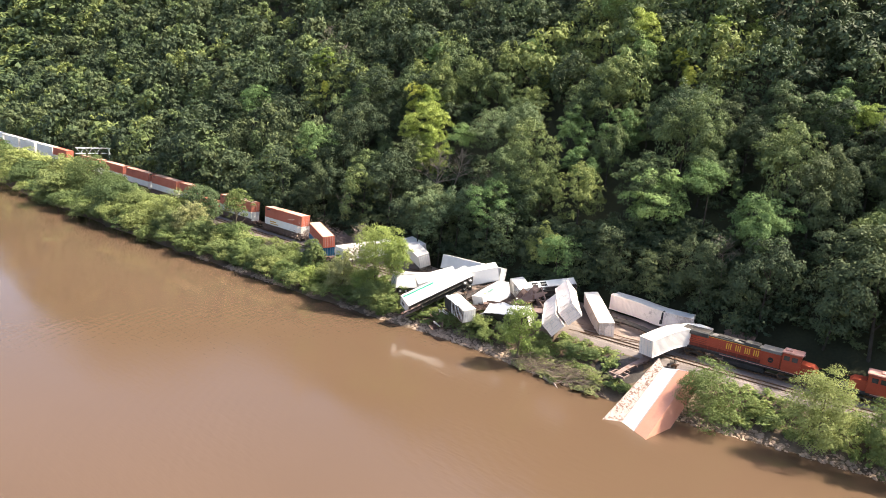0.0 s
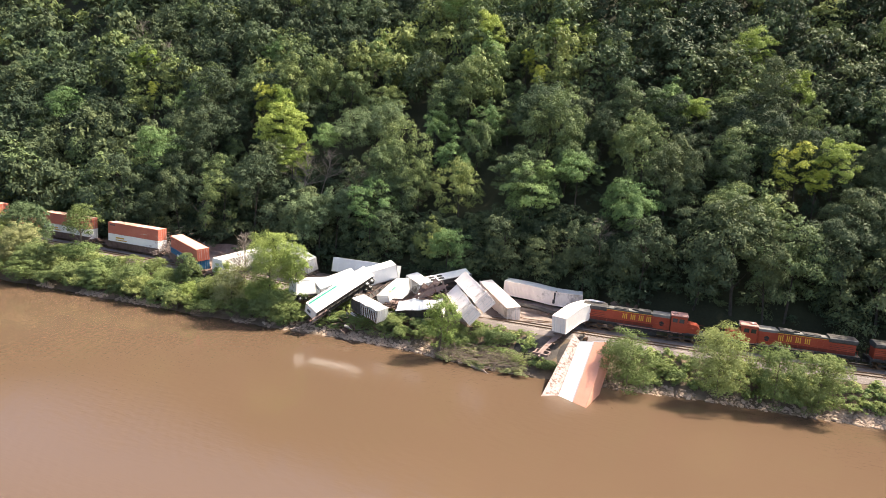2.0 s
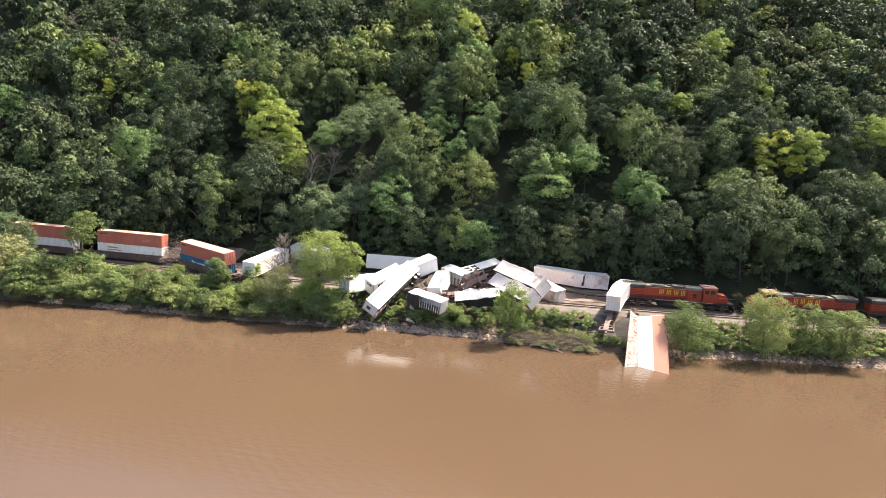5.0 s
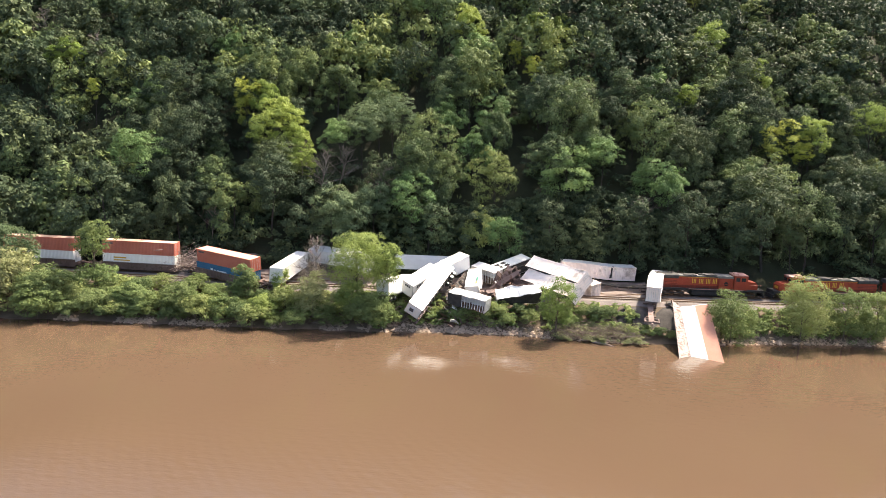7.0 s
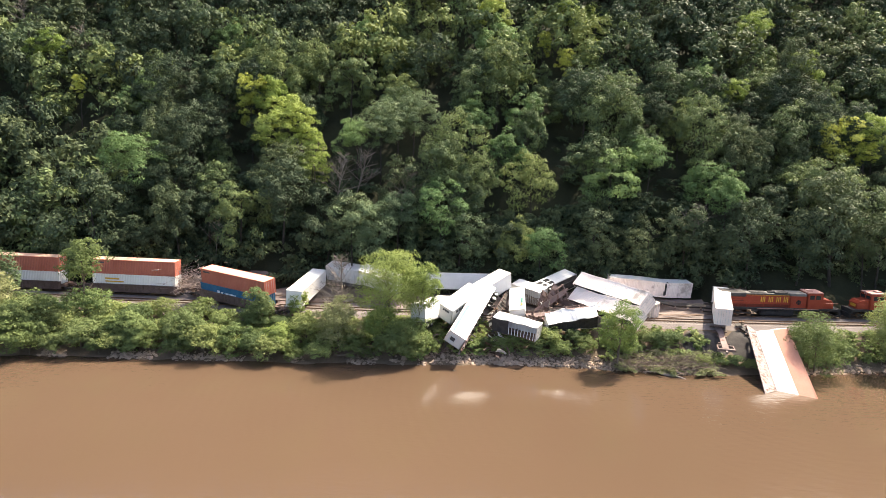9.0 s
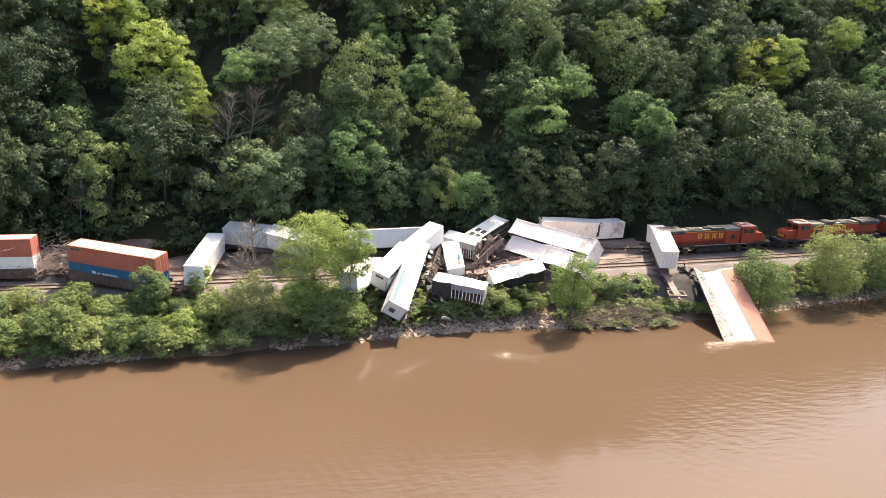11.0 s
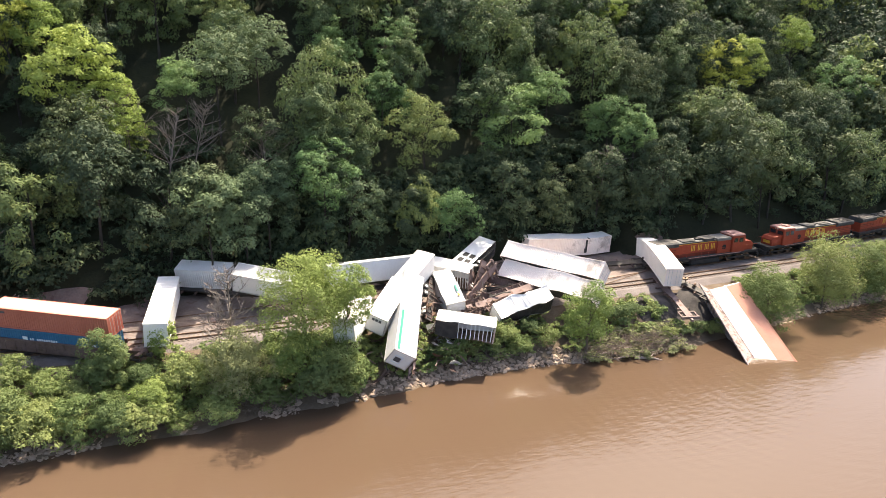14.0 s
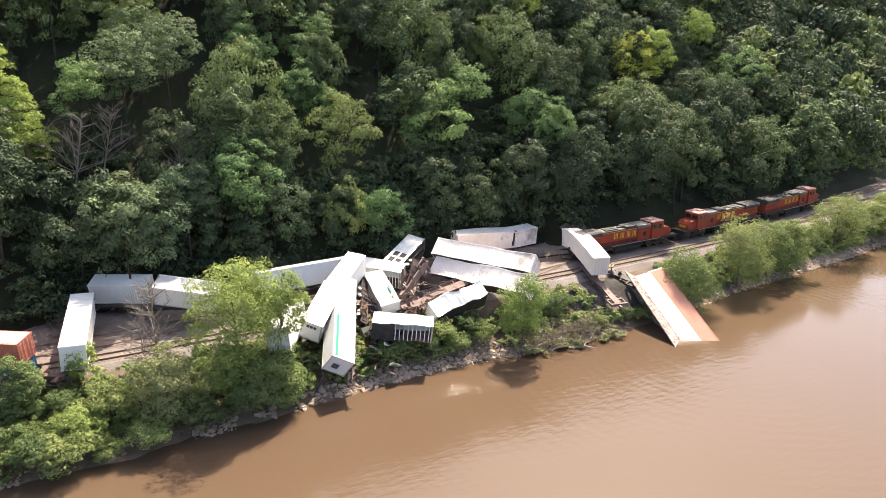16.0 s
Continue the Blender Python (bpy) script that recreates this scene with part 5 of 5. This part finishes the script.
def hill_pose(px, py, first):
    k = rs.uniform(0.9, 1.45) * ((1.2 if px > -40 or px < -75 else 0.95) if first else 1.0)
    return pose(px, py, ground_z(px, py) - (0.8 if first else 0.2), rs.uniform(-6, 6), rs.uniform(-6, 6), rs.uniform(0, 360)) @ Matrix.Diagonal((k * rs.uniform(0.84, 1.04), k * rs.uniform(0.84, 1.04), k * rs.uniform(0.98, 1.24), 1))


def on_shaded_flank(px):
    """Whether a tree takes the leaf colour darkened for shade, mixed among the others towards both ends of the bluff.
    """
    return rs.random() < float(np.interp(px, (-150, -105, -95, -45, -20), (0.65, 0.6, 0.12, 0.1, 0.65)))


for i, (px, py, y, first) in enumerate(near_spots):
    dark = on_shaded_flank(px)
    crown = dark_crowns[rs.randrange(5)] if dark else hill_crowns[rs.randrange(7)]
    plant("tree", hill_pose(px, py, first), hill_trunks[i % 4], crown, ("shade-darkened olive" if dark else "leafy green") + " broadleaf tree on the wooded bluff", group="trees of the bluff")


def mass(name, rows, label, material=LEAF):
    """Joins crowns (crown, pose, tint) into one leafy mesh."""
    parts, tints, shades = [], [], []
    for (corners, shade), m, t in rows:
        a = np.array(m)
        parts.append(corners.reshape(-1, 3) @ a[:3, :3].T + a[:3, 3])
        tints.append(np.full(len(corners), t, np.float32))
        shades.append(shade)
    me = leaf_data(name, (np.concatenate(parts).reshape(-1, 3, 3), np.concatenate(shades)), material, np.concatenate(tints))
    return tagged(new(name, me), label, "vegetation", kind="stuff")


rows, dark_rows = [], []
for s in spots:
    if s in chosen:
        continue
    px, py, y, first = s
    near = -235 < px < 70 and y < (85 if px > -190 else 45)
    if first:
        rows.append((MID[rs.randrange(7)], pose(px + 2.5, py - 0.5, ground_z(px, py) - 2.5, 0, 0, rs.uniform(0, 360)) @ Matrix.Diagonal((0.7, 0.6, 0.75, 1)), rs.random()))
    src = MID if near else LOW
    (dark_rows if on_shaded_flank(px) else rows).append((src[rs.randrange(len(src))], hill_pose(px, py, first), rs.random()))
x = -880.0
while x < 480:
    if not -420 < x < 190:
        y = 8.0
        while y < 170:
            px, py = x + rs.uniform(-3, 3), float(far_y(x)) + y + rs.uniform(-3, 3)
            k = rs.uniform(1.1, 1.6)
            rows.append((FAR[rs.randrange(4)], pose(px, py, ground_z(px, py), 0, 0, rs.uniform(0, 360)) @ Matrix.Diagonal((k, k, k, 1)), rs.random()))
            y += 9
    x += 9
mass("woodland", rows, "dense green summer woodland covering the steep bluff")
mass("dark_woodland", dark_rows, "olive trees of the bluff, darkened in colour for shade, mixed through the woodland", LEAF_DARK)

# undergrowth at the foot of the wood and over the bank
TUFT = [crown_mesh(500 + i, 130, 1.3, 1.9, 0.26, 7, -0.3) for i in range(4)]
THICKET = [crown_mesh(540 + i, 300, 1.4, 1.9, 0.15, 12, -0.3) for i in range(4)]
rows = []
for i in range(560):
    px = rs.uniform(-200, 120)
    py = float(far_y(px)) + hidden_edge(px) + rs.triangular(-1.5 if px < -24 else 1.0, 30.0, 0.0)
    k = rs.uniform(0.9, 2.9)
    rows.append((THICKET[rs.randrange(4)], pose(px, py, ground_z(px, py), 0, 0, rs.uniform(0, 360)) @ Matrix.Diagonal((k, k, k, 1)), rs.random()))
for i in range(240):
    px = rs.uniform(-97, -22)
    py = float(far_y(px)) + hidden_edge(px) + rs.uniform(-2.0, 9.0)
    k = rs.uniform(1.2, 2.6)
    rows.append((THICKET[rs.randrange(4)], pose(px, py, ground_z(px, py), 0, 0, rs.uniform(0, 360)) @ Matrix.Diagonal((k, k, k * 1.2, 1)), rs.random()))
for i in range(150):
    px = rs.uniform(-165, -100)
    py = float(far_y(px)) + hidden_edge(px) + rs.uniform(-4.5, 12.0)
    k = rs.uniform(1.3, 2.6)
    rows.append((THICKET[rs.randrange(4)], pose(px, py, ground_z(px, py), 0, 0, rs.uniform(0, 360)) @ Matrix.Diagonal((k, k, k * 1.15, 1)), rs.random()))
mass("undergrowth", rows, "low green undergrowth at the foot of the wood, coloured dark for shade", LEAF_DARK)


# ---- the bank ----
def on_bank(x, f):
    """A point of the bank: f = 0 at the water, 1 at the ballast."""
    a, b = float(shore_y(x)) + 0.6, float(near_y(x)) - 3.4
    y = a + (b - a) * f
    return x, y, ground_z(x, y)


def own_crown(seed, quads, rad, tall, leaf, lobes, material, low=-0.5):
    return leaf_data("bank_crown", crown_mesh(seed, quads, rad, tall, leaf, lobes, 0.0, low=low), material)


# tree by tree: x, y, crown radius, crown height, height of its foot above the ground, colour, label
BANK_TREES = (
    (-87.0, 104.4, 5.2, 13.6, 2.8, LEAF_WILLOW, 5600, "tall light-green tree leaning over the bank in front of the wreck"),
    (-82.0, 105.2, 3.1, 8.0, 5.6, LEAF_WILLOW, 2200, "light-green side tree beside the tall tree on the bank"),
    (-84.0, 102.8, 4.2, 7.0, 0.0, LEAF_BANK, 3000, "dark green bush under the tall tree at the water"),
    (-88.0, 103.2, 3.0, 6.6, 1.2, LEAF_WILLOW, 2200, "light-green sapling under the tall tree on the bank"),
    (-82.2, 102.4, 2.2, 3.6, 0.0, LEAF_BANK, 1500, "bright green bush at the foot of the wrecked trailers"),
    (-94.8, 103.0, 3.9, 8.6, 0.6, LEAF_REED, 3000, "olive bush with dead twigs over the water"),
    (-51.0, 102.5, 3.2, 10.4, 1.2, LEAF_WILLOW, 2300, "slender light-green tree on the bank before the containers"),
    (-19.8, 104.6, 4.8, 9.8, 0.3, LEAF_OLIVE, 3600, "round green bush beside the sunken containers"),
    (-6.4, 107.4, 4.9, 12.2, 0.4, LEAF_OLIVE, 4400, "tall green riverside tree in front of the locomotives"),
    (1.8, 108.6, 4.1, 10.4, 0.3, LEAF_OLIVE, 3400, "green riverside tree in front of the locomotives"),
    (8.0, 109.6, 4.2, 9.8, 0.3, LEAF_OLIVE, 3400, "green riverside tree in front of the locomotives"),
    (24.5, 112.8, 5.0, 11.8, 0.4, LEAF_OLIVE, 3000, "olive-green willow hanging over the water"),
    (31.5, 114.6, 3.6, 7.5, 0.2, LEAF_OLIVE, 2200, "olive-green bush hanging over the river"),
    (40.0, 116.0, 4.2, 7.5, 0.2, LEAF_OLIVE, 2200, "olive-green bush beside the river"),
    (50.0, 118.2, 4.4, 8.0, 0.2, LEAF_OLIVE, 2200, "olive-green bush beside the river"),
    (-137.0, 106.0, 3.8, 8.0, 6.0, LEAF_OLIVE, 1000, "thin-crowned tree standing over the riverside bushes"),
    (-155.0, 107.5, 5.2, 11.5, 1.4, LEAF, 2600, "dense dark-green tree on the riverbank"),
    (-108.6, 106.8, 2.7, 7.4, 0.4, LEAF_SHADY, 2600, "upright green bush before the blue container"),
    (-102.9, 110.2, 1.9, 5.4, 0.3, LEAF_WILLOW, 1500, "bright green bush against the white container"),
    (-103.6, 101.4, 2.8, 5.2, 0.1, LEAF_WILLOW, 1900, "bright green bush leaning over the water"),
    (-110.6, 101.0, 3.0, 5.4, 0.1, LEAF_BANK, 2000, "green bush at the water"),
    (-212.0, 104.0, 6.6, 13.6, 1.0, LEAF_SHADY, 3000, "broad dark-green tree over the river"),
    (-184.0, 100.6, 6.0, 9.5, 0.3, LEAF_OLIVE, 2200, "pale olive willow over the river"),
    (-168.0, 100.8, 5.6, 8.8, 0.3, LEAF_OLIVE, 2000, "pale olive willow over the river"),
    (-143.5, 101.6, 5.0, 8.4, 0.3, LEAF_SHADY, 3000, "round green willow overhanging the water"),
    (-151.0, 102.6, 4.6, 10.8, 0.3, LEAF_REED, 2600, "brownish olive willow with thin twigs over the water"),
    (-159.0, 102.2, 5.2, 12.0, 0.3, LEAF_OLIVE, 2600, "tall olive willow over the water"),
    (-176.0, 101.4, 5.2, 10.6, 0.3, LEAF_SHADY, 2000, "dark green willow over the river"),
    (-196.0, 101.6, 5.8, 11.2, 0.3, LEAF_SHADY, 2000, "dark green willow over the river"),
    (-118.6, 101.2, 3.4, 6.6, 0.2, LEAF_SHADY, 2400, "round dark-green bush over the river"),
    (-128.0, 101.5, 4.0, 6.0, 0.2, LEAF_BANK, 2200, "round green bush over the river"))
for i, (px, py, rad, tall, foot, leafmat, quads, label) in enumerate(BANK_TREES):
    m = pose(px, py, ground_z(px, py), 0, 0, 40 * i)
    crown = own_crown(600 + i, int(quads * (3.3 if px > -125 else 4.2)), rad, tall, 0.16 if px > -125 else 0.22, 64 if rad < 4.5 else 100, leafmat, -0.8)
    e = empty("tree" if foot > 0.9 else "bush", m)
    c = new("crown", crown)
    c.parent = e
    c.matrix_basis = Matrix.Translation((0, 0, foot - (0.7 if foot < 0.9 else 0.0)))
    tr = new("trunk", trunk_data("bank_trunk", 700 + i, foot + tall * 0.8, (0.05 + 0.010 * (foot + tall)) if foot < 0.9 else 0.06 + 0.014 * (foot + tall), 9, rad * 0.9, 7))
    tr.parent = e
    tagged(e, label, "tree" if foot > 0.9 else "bush")

# the bushes that line the water, built once and set out again and again
bush_src = []
for i, mt in enumerate((LEAF_BANK, LEAF_OLIVE, LEAF_OLIVE, LEAF_SHADY)):
    e = empty("bush", pose(-300 - 3 * i, 110, 3))
    c = new("crown", own_crown(800 + i, 4000, 2.4, 3.8, 0.135, 60, mt))
    c.parent = e
    tr = new("stem", trunk_data("bush_stem", 820 + i, 2.6, 0.09, 6, 1.8, 5))
    tr.parent = e
    tagged(e, "green bush on the riverbank", "bush", "bushes along the river")
    bush_src.append(e)
rb = random.Random(11)
count = 0
x = -400.0
while x < -80:
    dense = 0.45 if x < -260 else (0.32 if x < -150 else 0.36)
    f = rb.uniform(-0.05, 0.15) if x > -150 else rb.uniform(-0.12, 0.0)
    while f < 0.84:
        px, py, pz = on_bank(x + rb.uniform(-1.4, 1.4), f)
        k = rb.choice((0.55, 0.7, 0.8, 0.9, 1.05, 1.3)) * (2.5 if x < -260 else (2.1 if x < -150 else (1.35 if x < -118 else 1.0))) * (1.0 if f < 0.6 else 0.72)
        m = pose(px, py, pz - 0.1, 0, 0, rb.uniform(0, 360)) @ Matrix.Diagonal((k, k, k * rb.uniform(0.8, 1.2), 1))
        src = bush_src[rb.choice((0, 1, 2, 3, 3)) if x > -150 else rb.choice((0, 2, 3, 3))]
        if count < 4:
            src = bush_src[count]
            src.matrix_world = pose(px, py, pz - 0.1)
        else:
            copy_thing(src, m)
        count += 1
        f += 0.92 * dense * rb.uniform(0.8, 1.2)
    x += 9.0 if x < -260 else (6.0 if x < -150 else 3.4)
for px, f, k in ((-71.0, 0.3, 0.6), (-69.2, 0.22, 0.8), (-67.0, 0.3, 0.75), (-64.0, 0.25, 0.8), (-61.5, 0.4, 0.95), (-59.5, 0.2, 0.75), (-57.0, 0.45, 0.8), (-55.5, 0.3, 0.8), (-49.5, 0.5, 0.8), (-48.5, 0.3, 0.7), (-45.5, 0.6, 0.75), (-43.0, 0.55, 0.85), (-40.5, 0.6, 0.7), (-37.5, 0.15, 0.55), (-32.0, 0.15, 0.6), (-29.8, 0.05, 0.55), (-15.0, 0.45, 0.8), (-12.5, 0.3, 0.8), (-5.5, 0.4, 0.7), (0.5, 0.45, 0.8), (13.0, 0.45, 0.5), (17.0, 0.4, 0.4), (28.0, 0.3, 0.8), (37.0, 0.35, 0.7), (42.0, 0.35, 0.9), (50.0, 0.35, 1.0), (60.0, 0.4, 1.1), (71.0, 0.4, 1.1)):
    k *= 1.45 if px > 24 else (0.75 if px > -16 else 1.0)
    qx, qy, qz = on_bank(px, f)
    copy_thing(bush_src[rb.randrange(4)], pose(qx, qy, qz - 0.1, 0, 0, rb.uniform(0, 360)) @ Matrix.Diagonal((k, k, k, 1)))

rows = []
for i in range(1500):
    px = rb.uniform(-150, 60)
    qx, qy, qz = on_bank(px, rb.uniform(0.12, 0.98))
    if -36 < px < -20 and qy > 105.5 or -60 < px < -36 and rb.random() < 0.45:
        continue
    k = rb.uniform(0.5, 1.25)
    rows.append((TUFT[rb.randrange(4)], pose(qx, qy, qz, 0, 0, rb.uniform(0, 360)) @ Matrix.Diagonal((k, k, k * 0.8, 1)), rb.random()))
mass("weeds", rows, "low weeds and vines covering the riverbank", LEAF_BANK)


# bare trees
def bare_tree(m, tall, seed, label, spread=0.45, twigs=26, name="dead_tree"):
    r = random.Random(seed)
    e = empty(name, m)
    tagged(e, label, "dead tree")
    bm = bmesh.new()
    top = Vector((r.uniform(-0.4, 0.4), r.uniform(-0.4, 0.4), tall))
    tube(bm, (0, 0, -0.4), top * 0.5, 0.10 * tall / 10, 0.07 * tall / 10, 7, False)
    tube(bm, top * 0.5, top, 0.07 * tall / 10, 0.02, 6, False)
    part("trunk", bm, DEADWOOD, e)
    bm = bmesh.new()
    for i in range(twigs):
        f = r.uniform(0.35, 0.95)
        a = r.uniform(0, 6.28)
        p0 = top * f
        ln = tall * spread * (1.1 - f) * r.uniform(0.6, 1.2)
        d = Vector((math.cos(a), math.sin(a), r.uniform(0.3, 1.1))).normalized()
        p1 = p0 + d * ln
        tube(bm, p0, p1, 0.045 * tall / 10, 0.016, 4, False)
        for k in range(6):
            g = r.uniform(0.3, 0.95)
            q0 = p0.lerp(p1, g)
            dd = (d + Vector((r.uniform(-1, 1), r.uniform(-1, 1), r.uniform(-0.2, 0.8)))).normalized()
            tube(bm, q0, q0 + dd * ln * r.uniform(0.25, 0.5), 0.026, 0.01, 3, False)
    part("branchwork", bm, DEADWOOD, e)


for i, (px, py, h) in enumerate(((-95.2, 107.6, 13.0), (-96.4, 108.0, 8.5), (-120.5, 104.0, 6.0))):
    bare_tree(pose(px, py, ground_z(px, py)), h, 30 + i, "bare grey dead tree standing on the riverbank", 0.62, 42)
for i, (px, py, h) in enumerate(((-102.7, 139.0, 14), (-99.0, 141.0, 13), (-89.0, 137.5, 13), (-107.0, 142.5, 14), (-187.0, 178.0, 16), (-166.0, 169.0, 15), (-30.5, 136.5, 11), (-124.5, 131.0, 9))):
    bare_tree(pose(px, py, ground_z(px, py) + 1.0, 8, 12, 50 * i), h, 40 + i, "bare grey dead tree among the leafy trees", 0.6, 34)


def brush(m, size, high, sticks, seed, label, material=DEADWOOD):
    r = random.Random(seed)
    bm = bmesh.new()
    for i in range(sticks):
        a = Vector((r.gauss(0, size[0] / 2.4), r.gauss(0, size[1] / 2.4), abs(r.gauss(0, high / 2))))
        d = Vector((r.uniform(-1, 1), r.uniform(-1, 1), r.uniform(-0.35, 0.45))).normalized() * r.uniform(0.8, 3.0)
        tube(bm, a - d / 2, a + d / 2, r.uniform(0.012, 0.05), 0.01, 4, False)
    e = empty("brush_pile", m)
    part("tangle", bm, material, e)
    return tagged(e, label, "brush pile")


SPLINTER = mat("splintered_wood", (0.22, 0.16, 0.135), (0.45, 0.36, 0.31), 0.9, scale=1.0, fine=6)
TWIG = mat("brown_twigs", (0.09, 0.068, 0.052), (0.21, 0.17, 0.135), 0.9, scale=1.0, fine=6)
brush(pose(-47.6, 102.4, 1.0), (7, 3.0), 1.3, 330, 1, "tangled grey brush along the water's edge", TWIG)
brush(pose(-40.4, 103.0, 1.3, 0, 0, -10), (6, 4.0), 1.3, 300, 2, "uprooted brown brush sliding into the river", TWIG)
brush(pose(-124.6, 121.6, 5.6, 0, 0, 15), (6.5, 5.5), 3.0, 900, 3, "heap of pale broken wood beside the derailed wagon", SPLINTER)
verts, faces = [], []
for i in range(21):
    for j in range(17):
        u, v = i / 10 - 1, j / 8 - 1
        px, py = -124.6 + 5.4 * u, 121.8 + 4.4 * v
        verts.append((px, py, ground_z(px, py) - 0.1 + 2.5 * max(0.0, 1 - u * u - v * v) + 0.5 * rough_noise(px, py, 0.9, 12)))
for i in range(20):
    for j in range(16):
        faces.append((i * 17 + j, (i + 1) * 17 + j, (i + 1) * 17 + j + 1, i * 17 + j + 1))
tagged(link_mesh("spoil_heap", verts, faces, SPOIL), "mound of brown earth and splintered wood between two wagons", "earth heap", kind="structure")
brush(pose(-92.5, 101.2, 0.6), (4.5, 1.5), 1.6, 160, 4, "dead twigs hanging over the water", TWIG)
brush(pose(-64.0, 104.2, 1.0), (4.0, 1.5), 0.8, 120, 5, "dry twigs on the stones of the bank", TWIG)
rows = []
for i in range(120):
    px = rb.uniform(-51, -35.5)
    py = float(shore_y(px)) + rb.uniform(-1.2, 4.5)
    k = rb.uniform(0.4, 0.85)
    rows.append((TUFT[rb.randrange(4)], pose(px, py, max(0.15, ground_z(px, py) + 0.3), 0, 0, rb.uniform(0, 360)) @ Matrix.Diagonal((k * 1.3, k, k * 0.7, 1)), rb.random()))
mass("fallen_foliage", rows, "leafy branches of an uprooted bush lying in the water", LEAF_REED)
bm = bmesh.new()
for a, b, r0, r1 in (((-44.6, 100.9, 0.25), (-42.2, 100.2, 0.12), 0.22, 0.16), ((-42.2, 100.2, 0.12), (-41.2, 99.4, 0.02), 0.16, 0.05), ((-42.6, 100.3, 0.15), (-41.6, 100.9, 0.4), 0.09, 0.03), ((-50.5, 102.0, 0.7), (-43.5, 102.6, 1.0), 0.10, 0.06), ((-47.0, 101.0, 0.4), (-40.5, 101.2, 0.5), 0.09, 0.05)):
    tube(bm, a, b, r0, r1, 7)
drift = empty("driftwood", Matrix())
part("log", bm, SPLINTER, drift)
tagged(drift, "pale driftwood logs at the water's edge", "driftwood")
bm = bmesh.new()
tube(bm, (-76.6, 98.6, -0.3), (-76.4, 98.5, 0.35), 0.06, 0.03, 5)
tube(bm, (-76.5, 98.55, 0.1), (-75.9, 98.4, 0.2), 0.05, 0.02, 5)
st = empty("driftwood", Matrix())
part("stick", bm, TWIG, st)
tagged(st, "small stick poking out of the brown water", "driftwood")

# dark gravel spilled down the bank
verts, faces = [], []
for cx, cy, cz, ax, ay, h in ((-35.6, 108.6, 2.6, 4.2, 3.4, 2.0), (-29.0, 108.8, 2.6, 3.2, 3.6, 1.9)):
    k = len(verts)
    for i in range(13):
        for j in range(13):
            u, v = i / 6 - 1, j / 6 - 1
            d = math.sqrt(u * u + v * v)
            px, py = cx + ax * u, cy + ay * v
            verts.append((px, py, ground_z(px, py) - 0.15 + h * 0.62 * max(0.0, 1 - d) ** 0.8 + 0.12 * rough_noise(px, py, 0.8, 6)))
    for i in range(12):
        for j in range(12):
            a = k + i * 13 + j
            faces.append((a, a + 13, a + 14, a + 1))
tagged(link_mesh("gravel_mound", verts, faces, COALDUST, smooth=True), "dark gravel spilled down the bank beneath the wreck", "gravel", kind="structure")

# ---- stones of the bank ----
def stone_mesh(seed, fine=2):
    """A broken, flat-faced stone: a ball cut by a few planes."""
    r = random.Random(seed)
    bm = bmesh.new()
    bmesh.ops.create_icosphere(bm, subdivisions=fine, radius=1.0)
    cuts = [(Vector((r.gauss(0, 1), r.gauss(0, 1), r.gauss(0, 1))).normalized(), r.uniform(0.45, 0.8)) for _ in range(8)]
    for v in bm.verts:
        for d, h in cuts:
            over = v.co.dot(d) - h
            if over > 0:
                v.co -= d * over
        v.co = Vector((v.co.x * 1.4, v.co.y * 1.05, v.co.z * 0.8)) * 1.15
    bmesh.ops.remove_doubles(bm, verts=bm.verts, dist=0.12)
    me = bpy.data.meshes.new("stone")
    bm.to_mesh(me)
    bm.free()
    me.materials.append(STONE)
    return me


STONES = [stone_mesh(i) for i in range(8)]
SMALL_STONES = [stone_mesh(20 + i, 1) for i in range(8)]
riprap = empty("riprap", Matrix())
tagged(riprap, "broken pale stones along the water's edge", "riprap", kind="structure")
sv, sf = [], []
rk = random.Random(3)


def stone_spot(x):
    y = float(shore_y(x)) + rk.triangular(-0.5, 3.0 if -82 < x < -52 or x > 8 else 2.3, 0.3)
    return pose(x, y, max(ground_z(x, y), -0.05) + 0.03, rk.uniform(-25, 25), rk.uniform(-25, 25), rk.uniform(0, 360))


for i in range(295):
    o = new("stone", STONES[i % 8])
    o.parent = riprap
    k = rk.choice((0.1, 0.12, 0.15, 0.19, 0.28))
    o.matrix_world = stone_spot(rk.uniform(-77, -52)) @ Matrix.Diagonal((k, k, k, 1))
for i in range(5200):
    x = rk.uniform(-150, 40) if i % 4 else rk.uniform(10, 32)
    if rough_noise(x, 0, 5, 31) < (0.1 if x < -82 else -0.4):
        continue
    k = rk.choice((0.08, 0.1, 0.13, 0.17, 0.24, 0.36))
    m = stone_spot(x) @ Matrix.Diagonal((k, k, k, 1))
    me = SMALL_STONES[i % 8]
    base = len(sv)
    sv += [m @ v.co for v in me.vertices]
    sf += [tuple(base + q for q in p_.vertices) for p_ in me.polygons]
more = link_mesh("loose_stones", sv, sf, STONE, riprap)
more["kind"] = "stuff"
